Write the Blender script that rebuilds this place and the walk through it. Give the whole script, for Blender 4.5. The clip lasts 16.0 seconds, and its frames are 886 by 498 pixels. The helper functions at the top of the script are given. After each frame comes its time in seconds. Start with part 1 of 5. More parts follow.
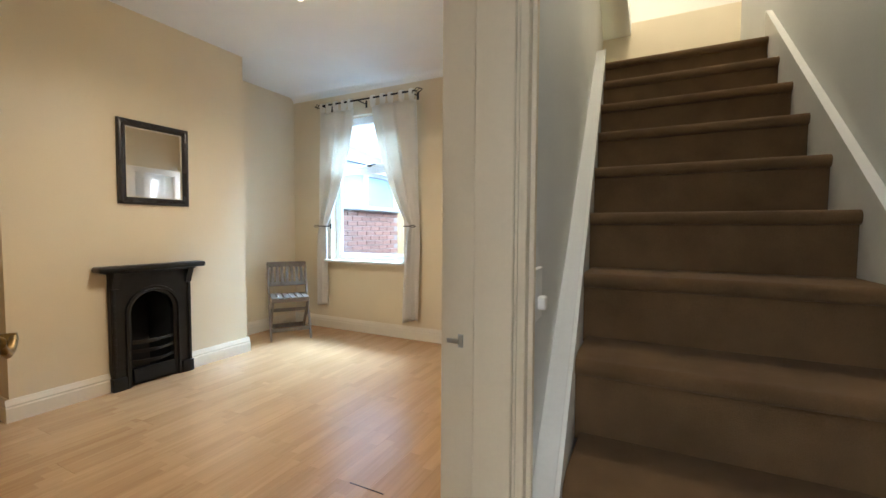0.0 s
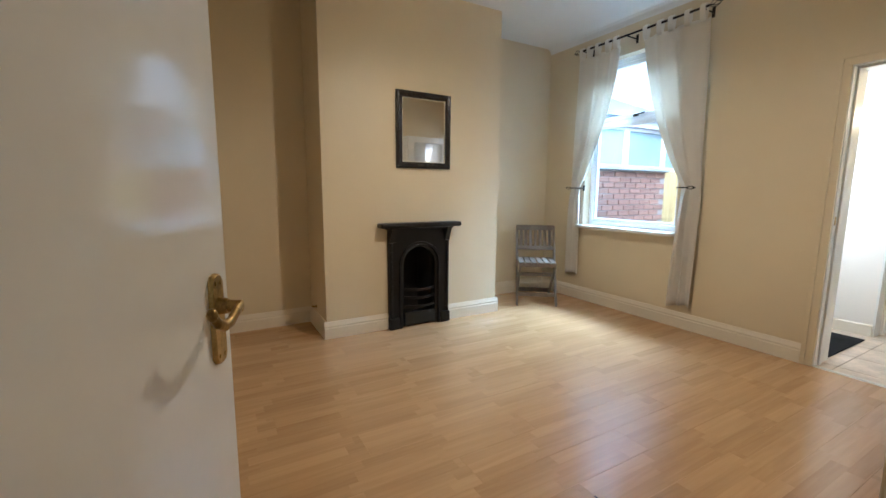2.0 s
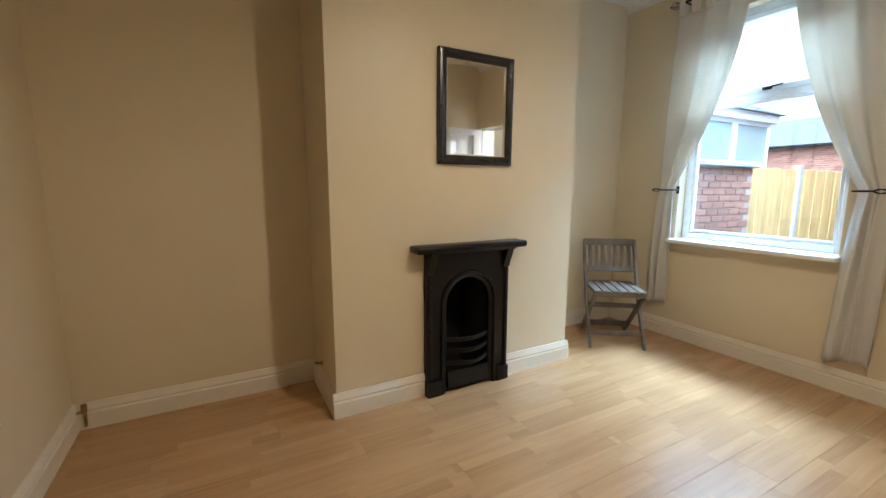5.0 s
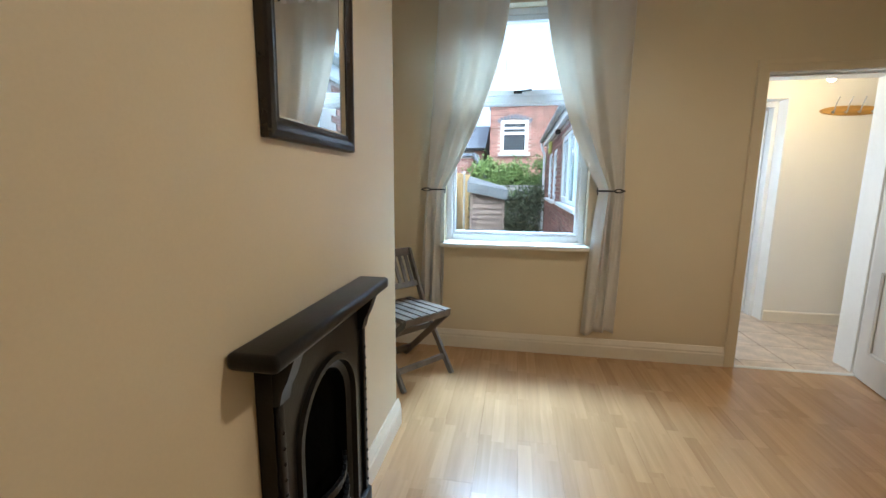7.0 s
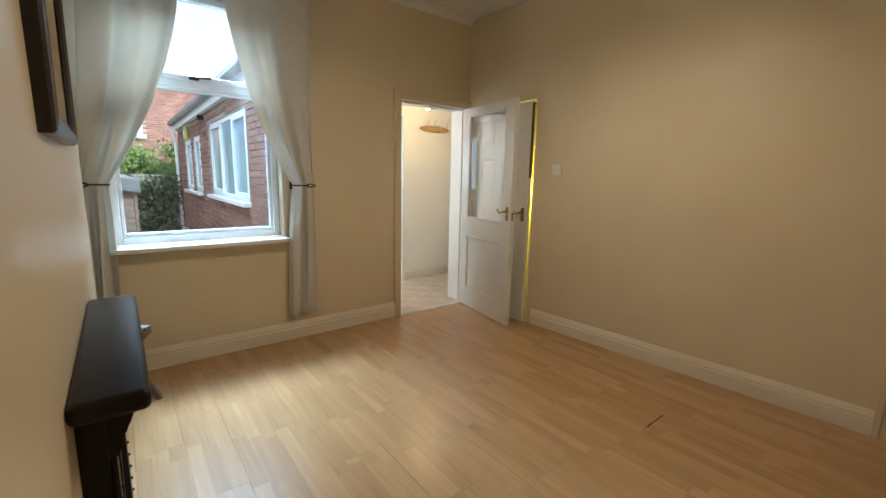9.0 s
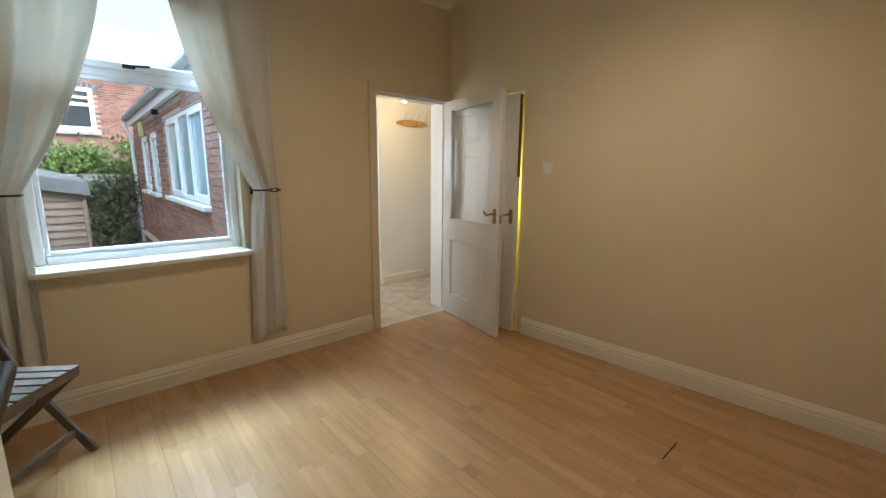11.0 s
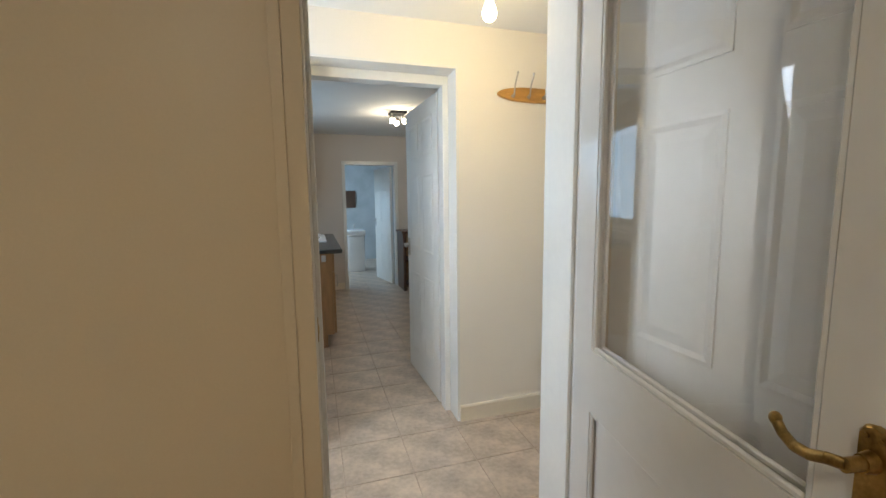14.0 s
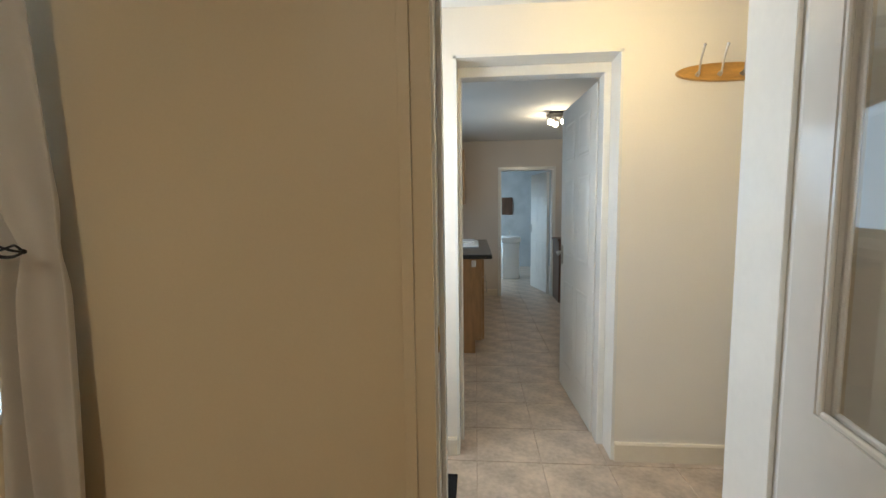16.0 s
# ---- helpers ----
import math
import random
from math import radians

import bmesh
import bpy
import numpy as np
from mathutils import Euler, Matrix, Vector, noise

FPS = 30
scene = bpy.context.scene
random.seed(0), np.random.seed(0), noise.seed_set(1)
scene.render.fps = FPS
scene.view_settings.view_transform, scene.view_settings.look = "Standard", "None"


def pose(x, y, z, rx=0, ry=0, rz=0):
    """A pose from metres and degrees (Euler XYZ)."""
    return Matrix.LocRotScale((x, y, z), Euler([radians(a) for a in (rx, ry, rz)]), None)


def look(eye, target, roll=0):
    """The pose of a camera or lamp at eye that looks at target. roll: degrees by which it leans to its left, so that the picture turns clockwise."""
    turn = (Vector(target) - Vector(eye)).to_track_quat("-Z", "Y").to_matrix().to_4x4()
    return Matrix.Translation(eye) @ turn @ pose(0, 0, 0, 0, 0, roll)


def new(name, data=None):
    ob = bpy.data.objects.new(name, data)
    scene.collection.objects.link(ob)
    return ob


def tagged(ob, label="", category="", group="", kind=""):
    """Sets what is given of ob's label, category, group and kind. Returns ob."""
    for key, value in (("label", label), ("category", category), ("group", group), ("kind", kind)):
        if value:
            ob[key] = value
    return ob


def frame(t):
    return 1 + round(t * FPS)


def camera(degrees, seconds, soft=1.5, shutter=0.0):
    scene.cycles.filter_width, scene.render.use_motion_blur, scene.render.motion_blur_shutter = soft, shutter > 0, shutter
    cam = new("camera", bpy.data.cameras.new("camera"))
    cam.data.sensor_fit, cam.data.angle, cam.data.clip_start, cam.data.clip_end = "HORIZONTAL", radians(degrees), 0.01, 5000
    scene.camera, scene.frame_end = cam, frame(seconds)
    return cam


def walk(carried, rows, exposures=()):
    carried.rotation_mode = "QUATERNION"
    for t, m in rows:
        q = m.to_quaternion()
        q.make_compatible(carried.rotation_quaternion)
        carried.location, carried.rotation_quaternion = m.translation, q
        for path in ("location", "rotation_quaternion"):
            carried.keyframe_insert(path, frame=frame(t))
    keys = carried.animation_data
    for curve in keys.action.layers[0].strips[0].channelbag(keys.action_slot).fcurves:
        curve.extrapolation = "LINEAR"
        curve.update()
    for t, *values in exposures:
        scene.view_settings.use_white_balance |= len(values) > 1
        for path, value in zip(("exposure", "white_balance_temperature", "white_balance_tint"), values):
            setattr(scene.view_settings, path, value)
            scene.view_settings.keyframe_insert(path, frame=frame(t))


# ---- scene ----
cam = camera(94.0, 16.0)
PATH = [
    (0, (-0.1, 0.119, 1.214), (-1.001, 1.902, 1.119), 0.3),
    (0.5, (-0.143, 0.203, 1.191), (-1.51, 1.655, 1.039), 0.4),
    (1, (-0.161, 0.244, 1.211), (-1.75, 1.436, 0.98), 0.6),
    (1.5, (-0.252, 0.277, 1.195), (-1.916, 1.356, 0.929), 0.5),
    (2, (-0.365, 0.361, 1.201), (-2.083, 1.345, 0.924), 0.4),
    (2.5, (-0.505, 0.385, 1.212), (-2.28, 1.257, 0.912), 0.5),
    (3, (-0.598, 0.43, 1.197), (-2.431, 1.168, 0.895), 0.4),
    (5.5, (-1.897, 0.735, 1.274), (-3.518, 1.87, 0.984), -0.1),
    (6, (-2.341, 0.806, 1.281), (-3.649, 2.285, 0.962), 0.1),
    (6.5, (-2.733, 0.756, 1.293), (-3.609, 2.527, 0.98), 0.0),
    (7, (-3.048, 0.865, 1.29), (-3.39, 2.809, 0.976), 0.42),
    (7.5, (-3.267, 0.955, 1.298), (-3.016, 2.914, 0.983), 0.95),
    (8, (-3.444, 0.869, 1.327), (-2.635, 2.671, 1.009), 1.6),
    (8.5, (-3.541, 0.707, 1.323), (-2.404, 2.322, 1.008), 1.91),
    (11, (-3.364, 0.997, 1.38), (-2.067, 2.474, 1.01), 0.5),
    (11.5, (-3.094, 1.298, 1.369), (-1.835, 2.813, 1.023), 0.1),
    (12, (-2.72, 1.625, 1.36), (-1.508, 3.185, 1.05), 0.0),
    (12.5, (-2.313, 1.946, 1.366), (-1.188, 3.574, 1.082), -0.2),
    (13, (-1.963, 2.324, 1.35), (-0.973, 4.041, 1.079), 0.02),
    (13.5, (-1.698, 2.66, 1.349), (-0.859, 4.454, 1.087), -0.12),
    (14, (-1.461, 2.948, 1.347), (-0.875, 4.841, 1.109), -0.62),
    (14.5, (-1.352, 3.137, 1.336), (-1.037, 5.096, 1.12), -0.66),
    (15, (-1.334, 3.157, 1.341), (-1.257, 5.143, 1.142), -0.68),
    (15.5, (-1.371, 3.102, 1.34), (-1.458, 5.089, 1.149), -0.78),
    (16, (-1.377, 3.083, 1.322), (-1.537, 5.065, 1.13), -0.78),
]
walk(cam, [(t, look(eye, target, roll)) for t, eye, target, roll in PATH], [(0.0, 3.25, 5850, 10), (1.5, 2.95, 5750, 10), (3.0, 2.95, 5850, 10), (5.5, 2.85, 6050, 10), (7.5, 2.45, 6050, 10), (8.5, 2.4, 6550, 10), (11.0, 2.25, 6600, 10), (12.2, 2.2, 6900, 10), (13.5, 2.25, 6300, 10), (14.5, 2.2, 6000, 10), (16.0, 2.15, 6400, 10)])

# ---------------------------------------------------------------- light
world = bpy.data.worlds.new("sky")
scene.world = world
world.use_nodes = True
wn = world.node_tree.nodes
sky = wn.new("ShaderNodeTexSky")
sky.sky_type, sky.sun_disc = "NISHITA", False
sky.sun_elevation, sky.sun_rotation, sky.air_density, sky.dust_density, sky.ozone_density = radians(50), radians(150), 1.0, 7.0, 1.0
pale = wn.new("ShaderNodeHueSaturation")
pale.inputs["Saturation"].default_value, pale.inputs["Value"].default_value = 0.5, 1.0
world.node_tree.links.new(sky.outputs[0], pale.inputs["Color"])
world.node_tree.links.new(pale.outputs[0], wn["Background"].inputs[0])
wn["Background"].inputs[1].default_value = 0.12

sun_data = bpy.data.lights.new("sun", "SUN")
sun_data.energy, sun_data.angle, sun_data.color = 0.2, radians(35), (1.0, 0.97, 0.93)
sun = new("sun", sun_data)
sun.matrix_world = look((0, 0, 20), (3.0, 6.0, 10))


def area_light(name, eye, target, w, h, watts, color):
    d = bpy.data.lights.new(name, "AREA")
    d.shape, d.size, d.size_y, d.energy, d.color = "RECTANGLE", w, h, watts, color
    ob = new(name, d)
    ob.matrix_world = look(eye, target)
    return ob


def bulb_light(name, at, watts, color, radius=0.04):
    d = bpy.data.lights.new(name, "POINT")
    d.energy, d.color, d.shadow_soft_size = watts, color, radius
    ob = new(name, d)
    ob.location = at
    return ob


DAY = (0.54, 0.78, 1.0)
WARM = (1.0, 0.74, 0.42)
area_light("window_daylight", (-2.9, 6.0, 4.3), (-3.15, 2.6, 0.9), 3.0, 1.1, 145, DAY)
area_light("front_door_daylight", (0.12, -1.05, 1.6), (0.0, 2, 1.3), 0.6, 1.0, 0.55, (0.88, 0.93, 1.0))
area_light("back_door_daylight", (-2.1, 4.72, 1.5), (0, 4.8, 1.0), 0.6, 1.0, 3.4, (0.80, 0.90, 1.0))
area_light("kitchen_daylight", (-2.02, 7.3, 1.55), (0, 7.3, 0.9), 1.6, 0.9, 2.2, DAY)
area_light("bathroom_daylight", (-2.02, 10.7, 1.5), (0, 10.7, 0.9), 1.2, 0.9, 20, DAY)
pd = bpy.data.lights.new("pendant_glow", "SPOT")
pd.energy, pd.color, pd.shadow_soft_size, pd.spot_size, pd.spot_blend = 9.0, (1.0, 0.84, 0.64), 0.05, radians(180), 0.7
new("pendant_glow", pd).location = (-1.98, 1.96, 2.50)
bulb_light("hall_glow", (-0.74, 4.6, 2.06), 1.25, (1.0, 0.70, 0.28))
bulb_light("kitchen_glow", (-0.53, 7.6, 2.12), 1.6, (1.0, 0.82, 0.6))
bulb_light("cupboard_glow", (-0.37, 3.55, 1.2), 1.6, (1.0, 0.92, 0.5), 0.03)
bulb_light("landing_glow", (0.0, 2.9, 4.4), 9, (1.0, 0.85, 0.6))

# ---------------------------------------------------------------- materials


def material(name, color, rough=0.6, metal=0.0, vary=0.08, scale=3.0, grain=60.0, bump=0.05, spec=0.5, per_object=0.0, color2=None, stretch=(1, 1, 1), coat=0.0, sheen=0.0):
    """Painted, stained or woven surface: broad stains, fine grain, relief."""
    m = bpy.data.materials.new(name)
    m.use_nodes = True
    nt = m.node_tree
    n, l = nt.nodes, nt.links
    p = n["Principled BSDF"]
    tc = n.new("ShaderNodeTexCoord")
    mp = n.new("ShaderNodeMapping")
    mp.inputs["Scale"].default_value = stretch
    l.new(tc.outputs["Object"], mp.inputs[0])
    broad, fine = n.new("ShaderNodeTexNoise"), n.new("ShaderNodeTexNoise")
    broad.inputs["Scale"].default_value, broad.inputs["Detail"].default_value = scale, 4
    fine.inputs["Scale"].default_value, fine.inputs["Detail"].default_value = grain, 3
    l.new(mp.outputs[0], broad.inputs["Vector"])
    l.new(mp.outputs[0], fine.inputs["Vector"])
    add = n.new("ShaderNodeMath")
    add.operation = "MULTIPLY_ADD"
    l.new(fine.outputs[0], add.inputs[0])
    add.inputs[1].default_value = 0.4
    l.new(broad.outputs[0], add.inputs[2])
    last = add.outputs[0]
    if per_object:
        info, mad = n.new("ShaderNodeObjectInfo"), n.new("ShaderNodeMath")
        mad.operation = "MULTIPLY_ADD"
        l.new(info.outputs["Random"], mad.inputs[0])
        mad.inputs[1].default_value = per_object
        l.new(last, mad.inputs[2])
        last = mad.outputs[0]
    ramp = n.new("ShaderNodeValToRGB")
    c = Vector(color)
    dark = Vector(color2) if color2 else c * (1 - 2.2 * vary)
    ramp.color_ramp.elements[0].position, ramp.color_ramp.elements[0].color = 0.45, (*dark, 1)
    ramp.color_ramp.elements[1].position, ramp.color_ramp.elements[1].color = 0.95 + per_object, (*[min(1, v * (1 + vary)) for v in c], 1)
    l.new(last, ramp.inputs[0])
    l.new(ramp.outputs[0], p.inputs["Base Color"])
    p.inputs["Roughness"].default_value, p.inputs["Metallic"].default_value = rough, metal
    p.inputs["Specular IOR Level"].default_value = spec
    p.inputs["Coat Weight"].default_value = coat
    p.inputs["Sheen Weight"].default_value = sheen
    b = n.new("ShaderNodeBump")
    b.inputs["Strength"].default_value, b.inputs["Distance"].default_value = bump, 0.01
    l.new(add.outputs[0], b.inputs["Height"])
    l.new(b.outputs[0], p.inputs["Normal"])
    return m


def glow(name, color, strength):
    m = bpy.data.materials.new(name)
    m.use_nodes = True
    p = m.node_tree.nodes["Principled BSDF"]
    p.inputs["Base Color"].default_value = (0.9, 0.9, 0.85, 1)
    p.inputs["Emission Color"].default_value = (*color, 1)
    p.inputs["Emission Strength"].default_value = strength
    return m


def glass(name, tint=(1, 1, 1), rough=0.0):
    m = bpy.data.materials.new(name)
    m.use_nodes = True
    p = m.node_tree.nodes["Principled BSDF"]
    p.inputs["Base Color"].default_value = (*tint, 1)
    p.inputs["Roughness"].default_value, p.inputs["Transmission Weight"].default_value, p.inputs["IOR"].default_value = rough, 1.0, 1.45
    return m


def laminate(name):
    """Three-strip beech laminate: strips along the board, each with its own tone."""
    m = bpy.data.materials.new(name)
    m.use_nodes = True
    nt = m.node_tree
    n, l = nt.nodes, nt.links
    p = n["Principled BSDF"]
    tc, info = n.new("ShaderNodeTexCoord"), n.new("ShaderNodeObjectInfo")
    sep = n.new("ShaderNodeSeparateXYZ")
    l.new(tc.outputs["Object"], sep.inputs[0])

    def math(op, a, b=None, c=None):
        k = n.new("ShaderNodeMath")
        k.operation = op
        for i, v in enumerate((a, b, c)):
            if v is None:
                continue
            if isinstance(v, (int, float)):
                k.inputs[i].default_value = v
            else:
                l.new(v, k.inputs[i])
        return k.outputs[0]

    strip = math("FLOOR", math("MULTIPLY", sep.outputs[0], 1 / 0.0633))
    offset = math("MULTIPLY", math("SINE", math("MULTIPLY", strip, 12.9)), 0.37)
    piece = math("FLOOR", math("MULTIPLY_ADD", sep.outputs[1], 2.4, offset))
    comb = n.new("ShaderNodeCombineXYZ")
    l.new(strip, comb.inputs[0])
    l.new(piece, comb.inputs[1])
    l.new(math("MULTIPLY", info.outputs["Random"], 97.0), comb.inputs[2])
    white = n.new("ShaderNodeTexWhiteNoise")
    l.new(comb.outputs[0], white.inputs[0])
    mp = n.new("ShaderNodeMapping")
    mp.inputs["Scale"].default_value = (38, 2.2, 1)
    shift = n.new("ShaderNodeVectorMath")
    shift.operation = "MULTIPLY_ADD"
    l.new(white.outputs["Color"], shift.inputs[0])
    shift.inputs[1].default_value = (4, 4, 4)
    l.new(tc.outputs["Object"], shift.inputs[2])
    l.new(shift.outputs[0], mp.inputs[0])
    grain = n.new("ShaderNodeTexNoise")
    grain.inputs["Scale"].default_value, grain.inputs["Detail"].default_value, grain.inputs["Distortion"].default_value = 1.0, 5, 0.6
    l.new(mp.outputs[0], grain.inputs["Vector"])
    t = math("MULTIPLY_ADD", white.outputs["Value"], 0.36, math("MULTIPLY", grain.outputs[0], 0.72))
    ramp = n.new("ShaderNodeValToRGB")
    ramp.color_ramp.elements[0].position, ramp.color_ramp.elements[0].color = 0.0, (0.34, 0.185, 0.082, 1)
    ramp.color_ramp.elements[1].position, ramp.color_ramp.elements[1].color = 1.0, (0.60, 0.38, 0.195, 1)
    l.new(t, ramp.inputs[0])
    l.new(ramp.outputs[0], p.inputs["Base Color"])
    rough = n.new("ShaderNodeTexNoise")
    rough.inputs["Scale"].default_value = 2.5
    l.new(tc.outputs["Object"], rough.inputs["Vector"])
    l.new(math("MULTIPLY_ADD", rough.outputs[0], 0.12, 0.19), p.inputs["Roughness"])
    b = n.new("ShaderNodeBump")
    b.inputs["Strength"].default_value, b.inputs["Distance"].default_value = 0.04, 0.004
    l.new(grain.outputs[0], b.inputs["Height"])
    l.new(b.outputs[0], p.inputs["Normal"])
    return m


def brick_paint(name):
    return material(name, (0.30, 0.145, 0.105), 0.85, vary=0.2, scale=4, grain=50, bump=0.3, per_object=0.25, color2=(0.17, 0.085, 0.065))


CREAM = material("cream_wall_paint", (0.70, 0.60, 0.43), 0.42, vary=0.025, scale=1.3, grain=140, bump=0.035, spec=0.4)
SKIRTP = material("cream_white_gloss", (0.76, 0.69, 0.57), 0.3, vary=0.03, scale=2.0, grain=40, bump=0.04)
CEIL = material("white_ceiling_paint", (0.80, 0.80, 0.78), 0.8, vary=0.02, scale=1.5, grain=90, bump=0.06)
HALLP = material("pale_hall_paint", (0.78, 0.74, 0.67), 0.6, vary=0.02, scale=1.2, grain=120, bump=0.04)
STAIRP = material("pale_grey_stair_paint", (0.66, 0.66, 0.63), 0.55, vary=0.04, scale=1.5, grain=100, bump=0.05)
KITP = material("kitchen_wall_paint", (0.62, 0.57, 0.52), 0.6, vary=0.03, scale=1.2, grain=120, bump=0.04)
LIME = material("lime_yellow_paint", (0.72, 0.66, 0.08), 0.6, vary=0.05)
WHITE = material("white_gloss_paint", (0.78, 0.77, 0.73), 0.22, vary=0.03, scale=2.0, grain=40, bump=0.04)
DOORW = material("white_door_paint", (0.72, 0.70, 0.66), 0.09, vary=0.03, scale=2.5, grain=18, bump=0.06)
SATIN = material("white_satin_door_paint", (0.74, 0.72, 0.67), 0.42, vary=0.03, scale=2.5, grain=30, bump=0.05)
UPVC = material("white_upvc", (0.80, 0.82, 0.84), 0.3, vary=0.02)
IRON = material("black_cast_iron", (0.0075, 0.007, 0.007), 0.34, vary=0.25, scale=8, grain=130, bump=0.12, spec=0.28)
SOOT = material("soot", (0.008, 0.008, 0.008), 0.95, vary=0.3, bump=0.3)
BLACKW = material("black_lacquered_wood", (0.02, 0.016, 0.015), 0.25, vary=0.2, scale=6, grain=80, bump=0.03)
GILT = material("pale_gilt_slip", (0.65, 0.6, 0.48), 0.35, metal=0.6, vary=0.1)
TEAK = material("weathered_wood", (0.17, 0.135, 0.105), 0.7, vary=0.25, scale=9, grain=90, bump=0.2, stretch=(1, 1, 0.2), per_object=0.1)
BRASS = material("worn_brass", (0.42, 0.28, 0.10), 0.32, metal=1.0, vary=0.25, scale=30, grain=200, bump=0.05)
STEEL = material("satin_steel", (0.5, 0.48, 0.45), 0.35, metal=1.0, vary=0.1, scale=20)
CARPET = material("brown_carpet", (0.155, 0.092, 0.042), 0.95, vary=0.15, scale=7, grain=420, bump=0.7, spec=0.1, sheen=0.05)
MATM = material("black_doormat", (0.02, 0.02, 0.022), 0.95, vary=0.3, grain=300, bump=0.8, spec=0.1)
CLOTH = material("white_cotton", (0.80, 0.77, 0.72), 0.85, vary=0.03, scale=4, grain=350, bump=0.12, sheen=0.2)
_p = CLOTH.node_tree.nodes["Principled BSDF"]
_p.inputs["Subsurface Weight"].default_value = 0.0
_tr, _mx = CLOTH.node_tree.nodes.new("ShaderNodeBsdfTranslucent"), CLOTH.node_tree.nodes.new("ShaderNodeMixShader")
_tr.inputs[0].default_value, _mx.inputs[0].default_value = (0.8, 0.76, 0.68, 1), 0.3
CLOTH.node_tree.links.new(_p.outputs[0], _mx.inputs[1])
CLOTH.node_tree.links.new(_tr.outputs[0], _mx.inputs[2])
CLOTH.node_tree.links.new(_mx.outputs[0], CLOTH.node_tree.nodes["Material Output"].inputs[0])
FLOORM = laminate("beech_laminate")
TILE = material("beige_floor_tile", (0.57, 0.46, 0.36), 0.35, vary=0.2, scale=7, grain=40, bump=0.06, per_object=0.03)
GROUT = material("grout", (0.49, 0.39, 0.305), 0.9, vary=0.1)
DARKGAP = material("dark_underlay", (0.06, 0.04, 0.025), 0.9)
GLASS = glass("clear_glass")
# Tint puts the cool daylight and haze of the outside view into the glass.
WINGLASS = glass("cool_daylight_tint_glass", (0.75, 0.89, 1.0))
# Opaque panes; the sky's reflection is put into the pale blue base colour.
SKYREFL_GLASS = material("glass_painted_sky_reflection", (0.30, 0.42, 0.46), 0.08, vary=0.1, scale=1.0, bump=0.0)
DARKGLASS = material("dark_window_glass", (0.03, 0.04, 0.05), 0.05, vary=0.2, bump=0.0)
MIRROR = material("mirror_silver", (0.9, 0.9, 0.9), 0.01, metal=1.0, vary=0.0, bump=0.0)
PINE = material("varnished_pine", (0.58, 0.31, 0.075), 0.35, vary=0.15, scale=6, grain=50, stretch=(1, 6, 6))
OAK = material("oak_effect_board", (0.42, 0.25, 0.12), 0.45, vary=0.12, scale=5, grain=60, stretch=(6, 6, 1))
DARKOAK = material("dark_wood", (0.10, 0.05, 0.03), 0.4, vary=0.2, stretch=(6, 6, 1))
WORKTOP = material("dark_speckled_worktop", (0.05, 0.055, 0.06), 0.25, vary=0.4, scale=80, grain=300)
CERAMIC = material("white_ceramic", (0.85, 0.85, 0.84), 0.12, vary=0.02, bump=0.0)
PLASTIC = material("white_plastic", (0.78, 0.76, 0.72), 0.35, vary=0.02, bump=0.0)
BRICK = brick_paint("red_brick")
MORTAR = material("pale_mortar", (0.44, 0.36, 0.31), 0.95, vary=0.15, bump=0.3)
SLATE = material("blue_grey_slate", (0.12, 0.14, 0.175), 0.6, vary=0.2, scale=6, grain=30, bump=0.2, per_object=0.15)
STONE = material("stone_coping", (0.36, 0.36, 0.35), 0.85, vary=0.15, bump=0.3)
CONCRETE = material("yard_concrete", (0.28, 0.275, 0.25), 0.9, vary=0.2, scale=2, grain=40, bump=0.3)
FENCE = material("buff_fence_board", (0.52, 0.36, 0.16), 0.8, vary=0.15, scale=3, grain=40, stretch=(4, 4, 0.6), bump=0.2, per_object=0.12)
SHEDW = material("weathered_shed_board", (0.21, 0.165, 0.14), 0.85, vary=0.2, scale=6, grain=60, stretch=(0.6, 4, 4), bump=0.25, per_object=0.15)
FELT = material("roofing_felt", (0.15, 0.17, 0.185), 0.9, vary=0.2, bump=0.3)
LEAF = material("green_leaves", (0.16, 0.25, 0.07), 0.6, vary=0.3, scale=6, color2=(0.045, 0.085, 0.022))
IVY = material("dark_ivy_leaves", (0.10, 0.13, 0.08), 0.6, vary=0.3, scale=6, color2=(0.03, 0.045, 0.025))
BARK = material("bark", (0.07, 0.05, 0.035), 0.9, vary=0.3)
BATHT = material("grey_bath_tile", (0.5, 0.52, 0.52), 0.25, vary=0.1)
BULB = glow("lit_bulb", (1.0, 0.80, 0.45), 8.0)

# ---------------------------------------------------------------- building blocks


def box(bm, x0, x1, y0, y1, z0, z1, bevel=0.0, seg=1):
    vs = bmesh.ops.create_cube(bm, size=1.0)["verts"]
    for v in vs:
        v.co = Vector(((x0, x1)[v.co.x > 0], (y0, y1)[v.co.y > 0], (z0, z1)[v.co.z > 0]))
    if bevel:
        es = list({e for v in vs for e in v.link_edges})
        bmesh.ops.bevel(bm, geom=es, offset=bevel, segments=seg, affect="EDGES", profile=0.5)
    return bm


def cyl(bm, a, b, r0, r1=None, n=12):
    """A rod from a to b."""
    a, b = Vector(a), Vector(b)
    r1 = r0 if r1 is None else r1
    m = Matrix.Translation((a + b) / 2) @ (b - a).to_track_quat("Z", "Y").to_matrix().to_4x4()
    bmesh.ops.create_cone(bm, cap_ends=True, segments=n, radius1=r0, radius2=r1, depth=(b - a).length, matrix=m)
    return bm


